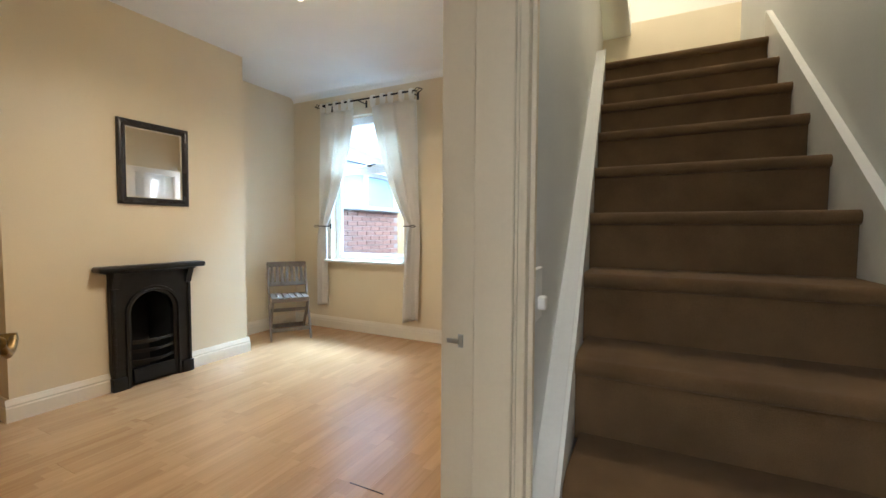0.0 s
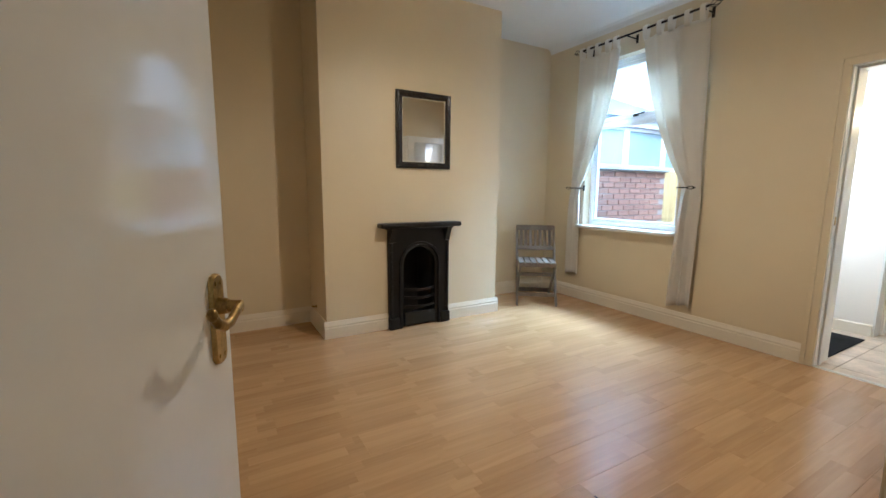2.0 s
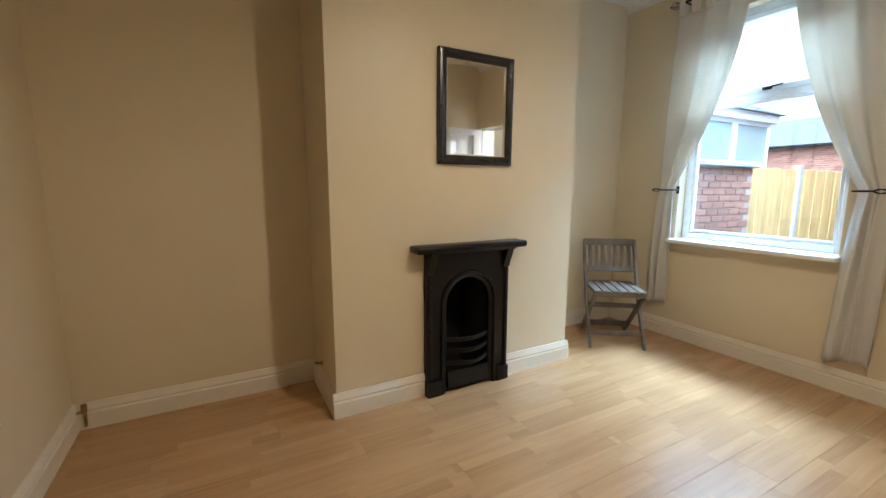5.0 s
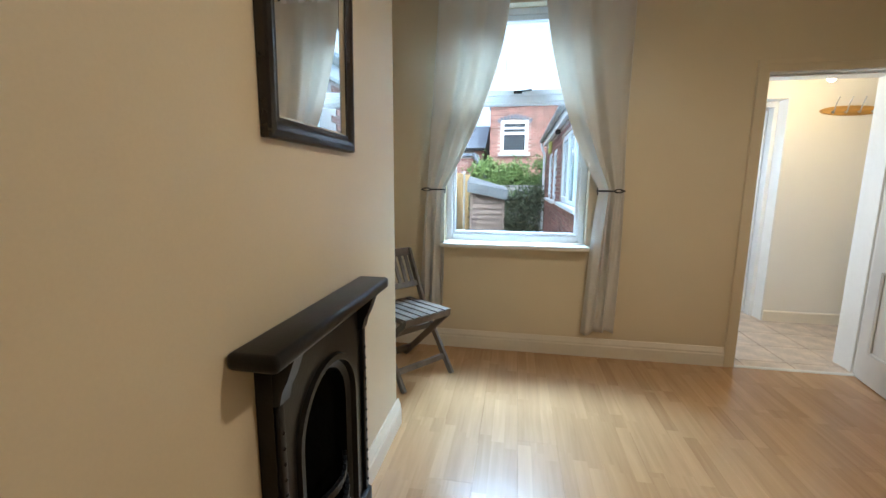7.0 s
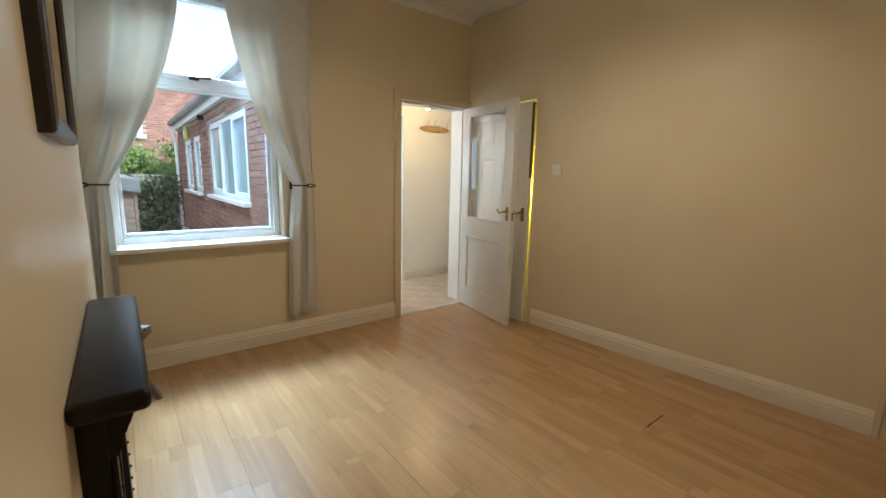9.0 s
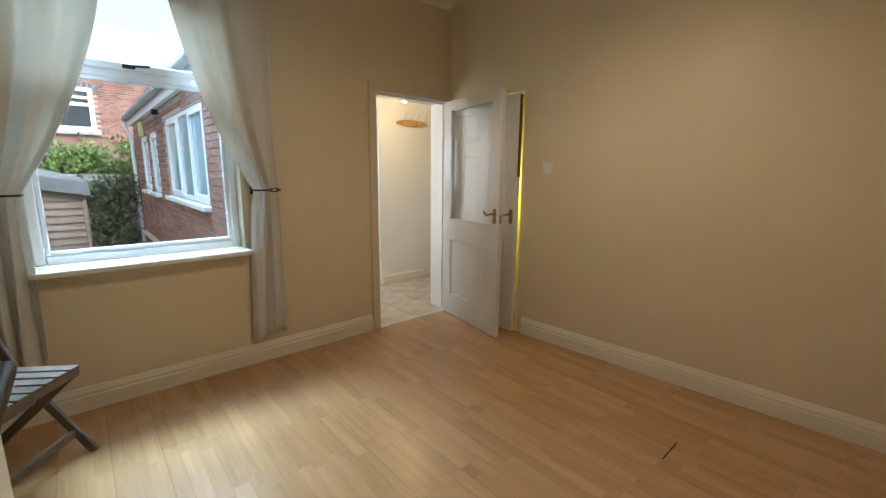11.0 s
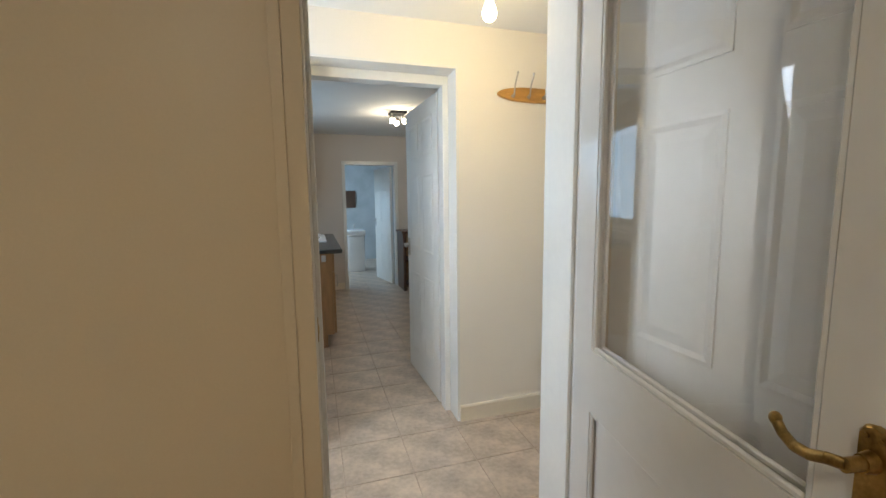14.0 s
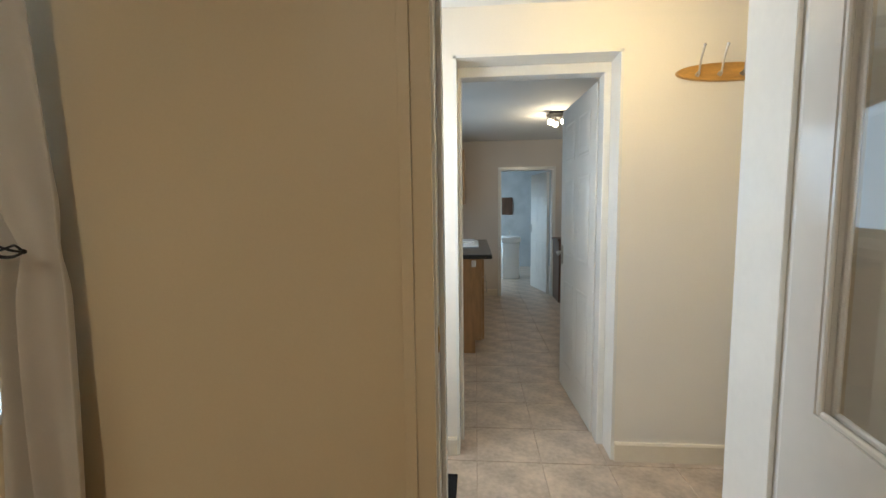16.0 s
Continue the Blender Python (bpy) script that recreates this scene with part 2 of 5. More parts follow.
def bar(bm, a, b, w, d, side=(1, 0, 0)):
    """A square bar from a to b, w wide along side and d deep."""
    a, b = Vector(a), Vector(b)
    z = (b - a).normalized()
    x = Vector(side)
    x = (x - z * x.dot(z)).normalized()
    y = z.cross(x)
    m = Matrix((x, y, z)).transposed().to_4x4()
    m.translation = (a + b) / 2
    vs = bmesh.ops.create_cube(bm, size=1.0)["verts"]
    for v in vs:
        v.co = m @ Vector((v.co.x * w, v.co.y * d, v.co.z * (b - a).length))
    es = list({e for v in vs for e in v.link_edges})
    bmesh.ops.bevel(bm, geom=es, offset=min(w, d) * 0.15, segments=1, affect="EDGES")
    return bm


def tube(bm, pts, r, n=8):
    for a, b in zip(pts, pts[1:]):
        cyl(bm, a, b, r, n=n)
    for p in pts[1:-1]:
        bmesh.ops.create_icosphere(bm, subdivisions=1, radius=r, matrix=Matrix.Translation(p))
    return bm


def lathe(bm, profile, n=20, m=Matrix.Identity(4)):
    """Turn (radius, height) pairs round z."""
    rings = [[bm.verts.new(m @ Vector((r * math.cos(2 * math.pi * i / n), r * math.sin(2 * math.pi * i / n), z))) for i in range(n)] for r, z in profile]
    for a, b in zip(rings, rings[1:]):
        for i in range(n):
            bm.faces.new((a[i], a[(i + 1) % n], b[(i + 1) % n], b[i]))
    bm.faces.new(rings[0][::-1])
    bm.faces.new(rings[-1])
    return bm


def sweep(bm, profile, a, b, out):
    """A moulding: profile of (out, up) pairs drawn from a to b on the floor, standing out in the direction out."""
    a, b, o = Vector(a), Vector(b), Vector(out).normalized()
    e0 = [bm.verts.new(a + o * u + Vector((0, 0, v))) for u, v in profile]
    e1 = [bm.verts.new(b + o * u + Vector((0, 0, v))) for u, v in profile]
    k = len(profile)
    for i in range(k):
        bm.faces.new((e0[i], e1[i], e1[(i + 1) % k], e0[(i + 1) % k]))
    bm.faces.new(e0[::-1])
    bm.faces.new(e1)
    bmesh.ops.recalc_face_normals(bm, faces=bm.faces)
    return bm


def mesh_of(bm, name, mat, smooth=False):
    me = bpy.data.meshes.new(name)
    bm.to_mesh(me)
    bm.free()
    me.materials.append(mat)
    if smooth:
        me.shade_smooth()
        me.set_sharp_from_angle(angle=radians(38))
    return me


def part(name, bm, mat, parent, label="", m=None, smooth=False):
    ob = new(name, mesh_of(bm, name, mat, smooth))
    ob.parent = parent
    if m is not None:
        ob.matrix_basis = m
    return tagged(ob, label)


def piece(name, me, parent, m):
    ob = new(name, me)
    ob.parent = parent
    ob.matrix_basis = m
    return ob


def thing(name, m, label, category, group=""):
    ob = new(name)
    ob.empty_display_size = 0.1
    ob.matrix_basis = m
    return tagged(ob, label, category, group)


def solid(name, bm, mat, label, category, m=None, smooth=False, group=""):
    ob = new(name, mesh_of(bm, name, mat, smooth))
    if m is not None:
        ob.matrix_basis = m
    return tagged(ob, label, category, group)


def structure(name, bm, mat, label="", m=None, smooth=False):
    ob = new(name, mesh_of(bm, name, mat, smooth))
    if m is not None:
        ob.matrix_basis = m
    return tagged(ob, label, "", "", "structure")


def wall_mesh(u0, u1, v0, v1, z0, z1, openings=(), along="x"):
    """A wall from u0 to u1 with thickness v0 to v1 and openings (ua, ub, za, zb) cut right through."""
    us = sorted({u0, u1, *[o[0] for o in openings], *[o[1] for o in openings]})
    zs = sorted({z0, z1, *[o[2] for o in openings], *[o[3] for o in openings]})
    full = {}
    for i in range(len(us) - 1):
        for j in range(len(zs) - 1):
            cu, cz = (us[i] + us[i + 1]) / 2, (zs[j] + zs[j + 1]) / 2
            full[i, j] = not any(o[0] < cu < o[1] and o[2] < cz < o[3] for o in openings)
    bm = bmesh.new()
    cache = {}

    def vert(u, v, z):
        if (u, v, z) not in cache:
            cache[u, v, z] = bm.verts.new((u, v, z) if along == "x" else (v, u, z))
        return cache[u, v, z]

    for (i, j), f in full.items():
        if not f:
            continue
        a, b, c, d = us[i], us[i + 1], zs[j], zs[j + 1]
        for v in (v0, v1):
            bm.faces.new([vert(a, v, c), vert(b, v, c), vert(b, v, d), vert(a, v, d)])
        for key, q in (((i - 1, j), ((a, c), (a, d))), ((i + 1, j), ((b, c), (b, d))), ((i, j - 1), ((a, c), (b, c))), ((i, j + 1), ((a, d), (b, d)))):
            if not full.get(key, False):
                (p, r), (s, t) = q
                bm.faces.new([vert(p, v0, r), vert(s, v0, t), vert(s, v1, t), vert(p, v1, r)])
    bmesh.ops.recalc_face_normals(bm, faces=bm.faces)
    return bm


SKIRT = ((0, 0), (0.022, 0), (0.022, 0.085), (0.017, 0.095), (0.019, 0.105), (0.011, 0.125), (0.006, 0.14), (0, 0.14))
PLAIN_SKIRT = ((0, 0), (0.016, 0), (0.016, 0.09), (0.010, 0.10), (0, 0.10))


def skirting(a, b, out, profile=SKIRT, m=None):
    return structure("baseboard", sweep(bmesh.new(), profile, (*a, 0), (*b, 0), (*out, 0)), SKIRTP, m=m)


def architrave(name, u0, u1, top, v, out, along, width=0.075, depth=0.018, mat=None, m=None):
    """Moulded casing round a doorway u0..u1 on the wall face v; out is +1 or -1."""
    bm = bmesh.new()
    for d, wa, wb in ((depth, 0.0, width * 0.62), (depth * 1.45, width * 0.62, width)):
        for (a, b, c, e) in ((u0 - wb, u0 - wa, 0, top + wa), (u1 + wa, u1 + wb, 0, top + wa), (u0 - wb, u1 + wb, top + wa, top + wb)):
            lo, hi = sorted((v, v + out * d))
            if along == "x":
                box(bm, a, b, lo, hi, c, e, 0.0012)
            else:
                box(bm, lo, hi, a, b, c, e, 0.0012)
    return structure(name, bm, mat or WHITE, m=m)


def lever_handle(parent, m, mat, flip=1, plate=0.15, size=0.85):
    """Back plate and lever of a door handle; the plate lies in the plane x, z and faces -y."""
    bm = bmesh.new()
    h = plate / 2
    outline = [(-0.021, -h + 0.012), (-0.014, -h + 0.003), (0.0, -h), (0.014, -h + 0.003), (0.021, -h + 0.012)]
    outline += [(x, -z) for x, z in outline[::-1]]
    back = [bm.verts.new((x, 0, z)) for x, z in outline]
    rim = [bm.verts.new((x, -0.005, z)) for x, z in outline]
    face = [bm.verts.new((x * 0.86, -0.009, z * 0.96)) for x, z in outline]
    for p, q in ((back, rim), (rim, face)):
        for i in range(len(outline)):
            k = (i + 1) % len(outline)
            bm.faces.new((p[i], p[k], q[k], q[i]))
    bm.faces.new(face)
    bm.faces.new(back[::-1])
    for x in (-0.009, 0.009):
        for z in (-h + 0.014, h - 0.014):
            cyl(bm, (x, -0.011, z), (x, -0.007, z), 0.0035, n=8)
    bmesh.ops.recalc_face_normals(bm, faces=bm.faces)
    m = m @ Matrix.Diagonal((size, size, 1, 1))
    pl = part("handle_plate", bm, mat, parent, m=m, smooth=True)
    bm = bmesh.new()
    cyl(bm, (0, -0.026, 0.02), (0, -0.005, 0.02), 0.011, 0.014, n=14)
    cyl(bm, (0, -0.052, 0.02), (0, -0.024, 0.02), 0.009, 0.009, n=14)
    tube(bm, [(0, -0.047, 0.02), (flip * 0.022, -0.05, 0.016), (flip * 0.045, -0.051, 0.008), (flip * 0.068, -0.051, 0.007), (flip * 0.088, -0.05, 0.015), (flip * 0.102, -0.049, 0.028)], 0.0078, 10)
    bmesh.ops.create_icosphere(bm, subdivisions=2, radius=0.0095, matrix=Matrix.Translation((flip * 0.102, -0.049, 0.029)))
    part("lever", bm, mat, pl, smooth=True)
    return pl

# ---------------------------------------------------------------- the room
CH = 2.85
XA, XB, YL, YW = -4.19, -3.645, -0.08, 4.0        # alcove back, breast face, near wall, window wall
WALL_T = 0.12
WR = pose(-0.425, 0.755, 0, 0, 0, math.degrees(math.atan(0.07)))   # the slightly skewed stair wall: local x=0 is its room face

bm = bmesh.new()
box(bm, XA - 0.12, XA, YL - 0.12, YW + 0.23, -0.3, CH + 0.1)
structure("wall_west", bm, CREAM)
structure("wall_chimney_breast", wall_mesh(1.155, 2.85, XA, XB, 0, CH, ((1.782, 2.182, 0, 0.85),), along="y"), CREAM)
# Added thin layer: its end makes a step where the breast's shadow starts.
bm = bmesh.new()
box(bm, XA, XA + 0.014, YL, 0.965, 0, CH)
structure("wall_alcove_shadow_step", bm, CREAM)
bm = bmesh.new()
box(bm, XA, -0.20, YL - 0.12, YL, -0.3, CH + 0.1)
structure("wall_south", bm, CREAM)
structure("wall_north", wall_mesh(XA, 0.75, YW, YW + 0.23, -0.3, CH + 0.1, ((-3.59, -2.54, 0.83, 2.53), (-1.472, -0.682, -0.3, 2.015))), CREAM)
structure("wall_east", wall_mesh(-0.82, 3.28, 0.0, WALL_T, 0.0, CH + 0.1, ((-0.775, 0.045, 0.0, 2.02), (2.42, 3.17, 0.0, 2.02)), along="y"), CREAM, m=WR)
bm = bmesh.new()
box(bm, XA, -0.30, YL, YW, CH, CH + 0.1)
structure("ceiling", bm, CEIL)
# plaster cove along the window and chimney walls
structure("trim_cove", sweep(bmesh.new(), [(u, v) for u, v in ((0, 0), (0.06, 0), (0.025, -0.015), (0.008, -0.035), (0, -0.06))], (XA, YW, CH), (-0.56, YW, CH), (0, -1, 0)), CEIL)

# skirting boards
skirting((XA + 0.014, YL), (XA + 0.014, 0.965), (1, 0))
skirting((XA, 0.965), (XA, 1.155), (1, 0))
skirting((XA, 1.155), (XB, 1.155), (0, -1))
skirting((XB, 1.133), (XB, 1.69), (1, 0))
skirting((XB, 2.275), (XB, 2.872), (1, 0))
skirting((XA, 2.85), (XB, 2.85), (0, 1))
skirting((XA, 2.85), (XA, YW), (1, 0))
skirting((XA, YW), (-1.545, YW), (0, -1))
skirting((XA, YL), (-0.42, YL), (0, 1))
skirting((0, 0.11), (0, 2.36), (-1, 0), m=WR)

# doorway casings and linings
architrave("trim_doorway_back", -1.472, -0.682, 2.015, YW, -1, "x", 0.07, mat=CREAM)
architrave("trim_doorway_back", -1.472, -0.682, 2.015, YW + 0.23, 1, "x", 0.07)
architrave("trim_doorway_stairs", -0.775, 0.045, 2.02, 0.0, -1, "y", 0.075, mat=CREAM, m=WR)
architrave("trim_doorway_stairs", -0.775, 0.045, 2.02, WALL_T, 1, "y", 0.05, mat=CREAM, m=WR)


def lining(name, u0, u1, top, v0, v1, along, stop, m=None, mat=None):
    """Boards that line a doorway, with the stop that the door closes on."""
    bm = bmesh.new()
    t = 0.006
    for a, b, c, d in ((u0, u0 + t, 0, top), (u1 - t, u1, 0, top), (u0, u1, top - t, top)):
        box(bm, a, b, v0 - 0.004, v1 + 0.004, c, d) if along == "x" else box(bm, v0 - 0.004, v1 + 0.004, a, b, c, d)
    s0, s1 = stop
    for a, b, c, d in ((u0 + t, u0 + t + 0.013, 0, top - t), (u1 - t - 0.013, u1 - t, 0, top - t), (u0, u1, top - t - 0.013, top - t)):
        box(bm, a, b, s0, s1, c, d, 0.002) if along == "x" else box(bm, s0, s1, a, b, c, d, 0.002)
    return structure(name, bm, mat or WHITE, m=m)


lining("trim_lining_back", -1.472, -0.682, 2.015, YW, YW + 0.23, "x", (YW + 0.05, YW + 0.085))
lining("trim_lining_stairs", -0.775, 0.045, 2.02, 0.0, WALL_T, "y", (0.05, WALL_T), m=WR, mat=CREAM)
lining("trim_lining_cupboard", 2.42, 3.17, 2.02, 0.0, WALL_T, "y", (0.05, 0.085), m=WR)
bm = bmesh.new()
box(bm, 0.018, 0.028, 0.0365, 0.039, 1.0, 1.024, 0.001)
box(bm, -0.004, 0.019, 0.0362, 0.039, 1.007, 1.015, 0.001)
solid("strike_plate", bm, STEEL, "small worn metal strike plate on the white door jamb", "strike plate", m=WR)
bm = bmesh.new()
box(bm, -1.466, -1.4635, YW + 0.012, YW + 0.036, 0.99, 1.05, 0.001)
box(bm, -1.4640, -1.4620, YW + 0.016, YW + 0.030, 1.01, 1.03, 0.0005)
solid("strike_plate", bm, BRASS, "small brass strike plate on the white door jamb", "strike plate")

# threshold strip
bm = bmesh.new()
sweep(bm, ((-0.02, 0), (0.02, 0), (0.014, 0.006), (-0.014, 0.006)), (-1.466, YW + 0.005, 0), (-0.695, YW + 0.005, 0), (0, 1, 0))
structure("trim_threshold", bm, WHITE)

# floor base; boards are laid at the end of the file
bm = bmesh.new()
box(bm, XA, -0.2, YL, YW, -0.12, -0.011)
floor = structure("floor", bm, DARKGAP)

# ---------------------------------------------------------------- window
win = tagged(new("window_1"), "white two-light sash window with a tilting top light", "window", kind="structure")
win.matrix_basis = pose(-3.065, YW + 0.10, 0)


def rect_frame(bm, x0, x1, z0, z1, w, y0, y1, bevel=0.006):
    box(bm, x0, x0 + w, y0, y1, z0, z1, bevel)
    box(bm, x1 - w, x1, y0, y1, z0, z1, bevel)
    box(bm, x0 + w, x1 - w, y0, y1, z0, z0 + w, bevel)
    box(bm, x0 + w, x1 - w, y0, y1, z1 - w, z1, bevel)
    return bm


part("window_frame", rect_frame(bmesh.new(), -0.525, 0.525, 0.848, 2.53, 0.05, -0.01, 0.07), UPVC, win, smooth=True)
bm = bmesh.new()
box(bm, -0.475, 0.475, -0.005, 0.065, 1.885, 1.945, 0.006)
part("transom", bm, UPVC, win, smooth=True)
part("sash", rect_frame(bmesh.new(), -0.474, 0.474, 1.93, 2.478, 0.042, -0.022, 0.03), UPVC, win, smooth=True)
part("bead", rect_frame(bmesh.new(), -0.474, 0.474, 0.9, 1.886, 0.022, 0.0, 0.04, 0.004), UPVC, win, smooth=True)
for z0, z1 in ((0.92, 1.866), (1.97, 2.44)):
    bm = bmesh.new()
    box(bm, -0.456, 0.456, 0.014, 0.020, z0, z1)
    pane = part("pane", bm, WINGLASS, win)
    pane.visible_shadow = False
bm = bmesh.new()
box(bm, -0.03, 0.03, -0.034, -0.022, 1.940, 1.962, 0.003)
tube(bm, [(0.0, -0.04, 1.951), (0.03, -0.044, 1.956), (0.10, -0.044, 1.962)], 0.007)
bmesh.ops.create_icosphere(bm, subdivisions=2, radius=0.014, matrix=Matrix.Translation((0, -0.036, 1.951)))
part("window_handle", bm, IRON, win, "dark window catch", smooth=True)
bm = bmesh.new()
box(bm, -0.545, 0.545, -0.205, -0.008, 0.815, 0.846, 0.008, 2)
part("window_sill", bm, WHITE, win, smooth=True)

# ---------------------------------------------------------------- curtains
RODZ, RODY = 2.648, 3.86


def curtain(name, mirror, top, waist, hem, tie_z, hem_z, folds, seed):
    """A tab-top curtain tied back: top, waist and hem are (outer, inner) x limits."""
    rng = random.Random(seed)
    ph = [rng.uniform(0, 6.28) for _ in range(4)]
    bm = bmesh.new()
    nu, nv = 96, 70
    rows = []
    z_top = RODZ - 0.075
    for j in range(nv + 1):
        v = j / nv
        z = z_top + (hem_z - z_top) * v
        if z > tie_z:
            k = (z_top - z) / (z_top - tie_z)
            o = top[0] + (waist[0] - top[0]) * k ** 1.5
            i = top[1] + (waist[1] - top[1]) * (0.32 * k + 0.68 * k ** 2.3)
            amp = 0.018 + 0.014 * k
        else:
            k = (tie_z - z) / (tie_z - hem_z)
            s = k ** 0.7
            o = waist[0] + (hem[0] - waist[0]) * s
            i = waist[1] + (hem[1] - waist[1]) * s
            amp = 0.030 - 0.004 * k
        row = []
        for q in range(nu + 1):
            u = q / nu
            w = u + 0.035 * math.sin(7 * u + 2.0 * v + ph[0])
            f = math.sin(2 * math.pi * folds * w + ph[1] + 0.7 * math.sin(3 * v + ph[2])) + 0.22 * math.sin(2 * math.pi * folds * 2.3 * w + ph[3] + 2 * v)
            pinch = max(0.0, 1 - abs(z - tie_z) / 0.10)
            y = RODY + 0.01 + 0.07 * min(1.0, v * 1.7) + amp * f * (1 - 0.55 * pinch) + 0.012 * math.sin(5 * v + ph[0])
            x = o + (i - o) * u + 0.006 * math.sin(9 * v + 11 * u + ph[2])
            zz = z + (0.012 * math.sin(6 * u + ph[1]) - 0.02 * u if j == nv else 0)
            row.append(bm.verts.new((x, y, zz)))
        rows.append(row)
    for a, b in zip(rows, rows[1:]):
        for q in range(nu):
            bm.faces.new((a[q], a[q + 1], b[q + 1], b[q]))
    th = thing(name, pose(0, 0, 0), "white cotton tab-top curtain tied back with a black iron holdback", "curtain", "curtains at the window")
    cl = part("cloth", bm, CLOTH, th, smooth=True)
    sd = cl.modifiers.new("thickness", "SOLIDIFY")
    sd.thickness = 0.0025
    n = 5
    for t in range(n):
        x = top[0] + (top[1] - top[0]) * (t + 0.35 + rng.uniform(-0.1, 0.1)) / (n - 0.3)
        bm = bmesh.new()
        loop = [(0.026 * math.sin(a), 0.035 * math.cos(a) if math.cos(a) > 0 else 0.09 * math.cos(a)) for a in [2 * math.pi * s / 20 for s in range(21)]]
        r0 = [bm.verts.new((x - 0.022, RODY + p, RODZ + s - 0.008)) for p, s in loop]
        r1 = [bm.verts.new((x + 0.022, RODY + p, RODZ + s - 0.008)) for p, s in loop]
        for a in range(20):
            bm.faces.new((r0[a], r0[a + 1], r1[a + 1], r1[a]))
        part("tab", bm, CLOTH, th, smooth=True)
    return th


curtain("curtain", False, (-3.62, -3.13), (-3.715, -3.575), (-3.765, -3.585), 1.25, 0.30, 2.2, 3)
curtain("curtain", True, (-2.335, -2.90), (-2.31, -2.47), (-2.32, -2.55), 1.245, 0.215, 2.3, 8)

rail = thing("curtain_rail", pose(0, 0, 0), "black iron curtain pole with cage finials above the window", "curtain rail")
bm = bmesh.new()
cyl(bm, (-3.60, RODY, RODZ), (-2.33, RODY, RODZ), 0.0095, n=14)
part("pole", bm, IRON, rail, smooth=True)


def cage(bm, a, b, r):
    """A twisted wire cage between two points."""
    a, b = Vector(a), Vector(b)
    ax = (b - a).normalized()
    s = ax.cross(Vector((0, 0, 1))).normalized()
    t = ax.cross(s)
    for w in range(4):
        pts = []
        for i in range(9):
            k = i / 8
            an = w * math.pi / 2 + k * 1.6
            pts.append(a + (b - a) * k + (s * math.cos(an) + t * math.sin(an)) * r * math.sin(math.pi * k))
        tube(bm, pts, 0.0028, 6)
    bmesh.ops.create_icosphere(bm, subdivisions=1, radius=0.006, matrix=Matrix.Translation(b))
    return bm


for a, b in ((-3.60, -3.69), (-2.33, -2.24)):
    part("finial", cage(bmesh.new(), (a, RODY, RODZ), (b, RODY, RODZ), 0.026), IRON, rail, smooth=True)
for x in (-3.05, -3.56, -2.37):
    bm = bmesh.new()
    cyl(bm, (x, RODY, RODZ - 0.012), (x, YW + 0.001, RODZ - 0.012), 0.006)
    box(bm, x - 0.012, x + 0.012, YW - 0.006, YW + 0.001, RODZ - 0.05, RODZ + 0.03, 0.002)
    part("bracket", bm, IRON, rail)
for x, d in ((-3.665, 1), (-2.40, -1)):
    hb = thing("curtain_holdback", pose(x, YW, 1.245), "black twisted iron curtain holdback on the cream wall", "curtain holdback", "holdbacks")
    bm = bmesh.new()
    tube(bm, [(0.07 * d, 0.0, 0.0), (0.09 * d, -0.05, 0), (0.085 * d, -0.118, 0.0), (0.06 * d, -0.128, 0.0), (0.0, -0.128, 0.0)], 0.0055)
    part("arm", bm, IRON, hb, smooth=True)
    part("finial", cage(bmesh.new(), (0.0, -0.128, 0.0), (-0.075 * d, -0.126, 0.0), 0.016), IRON, hb, smooth=True)
    bm = bmesh.new()
    box(bm, 0.07 * d - 0.012, 0.07 * d + 0.012, -0.006, 0.001, -0.03, 0.03, 0.002)
    part("rose", bm, IRON, hb)

# ---------------------------------------------------------------- fireplace
FX = XB
fire = thing("fireplace", pose(FX, 1.982, 0), "black cast iron bedroom fireplace with arched opening and mantel shelf", "fireplace")


def arch_pts(r, spring, n=16, base=0.0):
    pts = [(-r, base), (-r, spring)]
    pts += [(-r * math.cos(math.pi * i / n), spring + r * math.sin(math.pi * i / n)) for i in range(1, n)]
    return pts + [(r, spring), (r, base)]


bm = bmesh.new()


def resample(pts, k):
    d = [0.0]
    for a, b in zip(pts, pts[1:]):
        d.append(d[-1] + math.dist(a, b))
    res = []
    for i in range(k):
        t = d[-1] * i / (k - 1)
        j = max(q for q in range(len(d)) if d[q] <= t + 1e-9)
        if j == len(pts) - 1:
            res.append(pts[-1])
        else:
            f = (t - d[j]) / (d[j + 1] - d[j])
            res.append((pts[j][0] + (pts[j + 1][0] - pts[j][0]) * f, pts[j][1] + (pts[j + 1][1] - pts[j][1]) * f))
    return res


inner = resample(arch_pts(0.155, 0.56, 24), 49)
outer = [(-0.292, 0.0)] + [(-0.292, 0.89 * i / 16) for i in range(1, 17)] + [(-0.292 + 0.584 * i / 16, 0.89) for i in range(1, 16)] + [(0.292, 0.89 * (16 - i) / 16) for i in range(0, 17)]
k = len(inner)
assert len(outer) == k
levels = [(outer, 0.0), (outer, 0.045), (resample(arch_pts(0.205, 0.56, 24), k), 0.045), (resample(arch_pts(0.200, 0.56, 24), k), 0.058), (resample(arch_pts(0.182, 0.56, 24), k), 0.058), (resample(arch_pts(0.176, 0.56, 24), k), 0.040), (inner, 0.030), (inner, -0.02)]
rings = [[bm.verts.new((x, y, z)) for y, z in pts] for pts, x in levels]
for a, b in zip(rings, rings[1:]):
    for i in range(k - 1):
        bm.faces.new((a[i], a[i + 1], b[i + 1], b[i]))
bmesh.ops.recalc_face_normals(bm, faces=bm.faces)
part("surround", bm, IRON, fire, smooth=True)
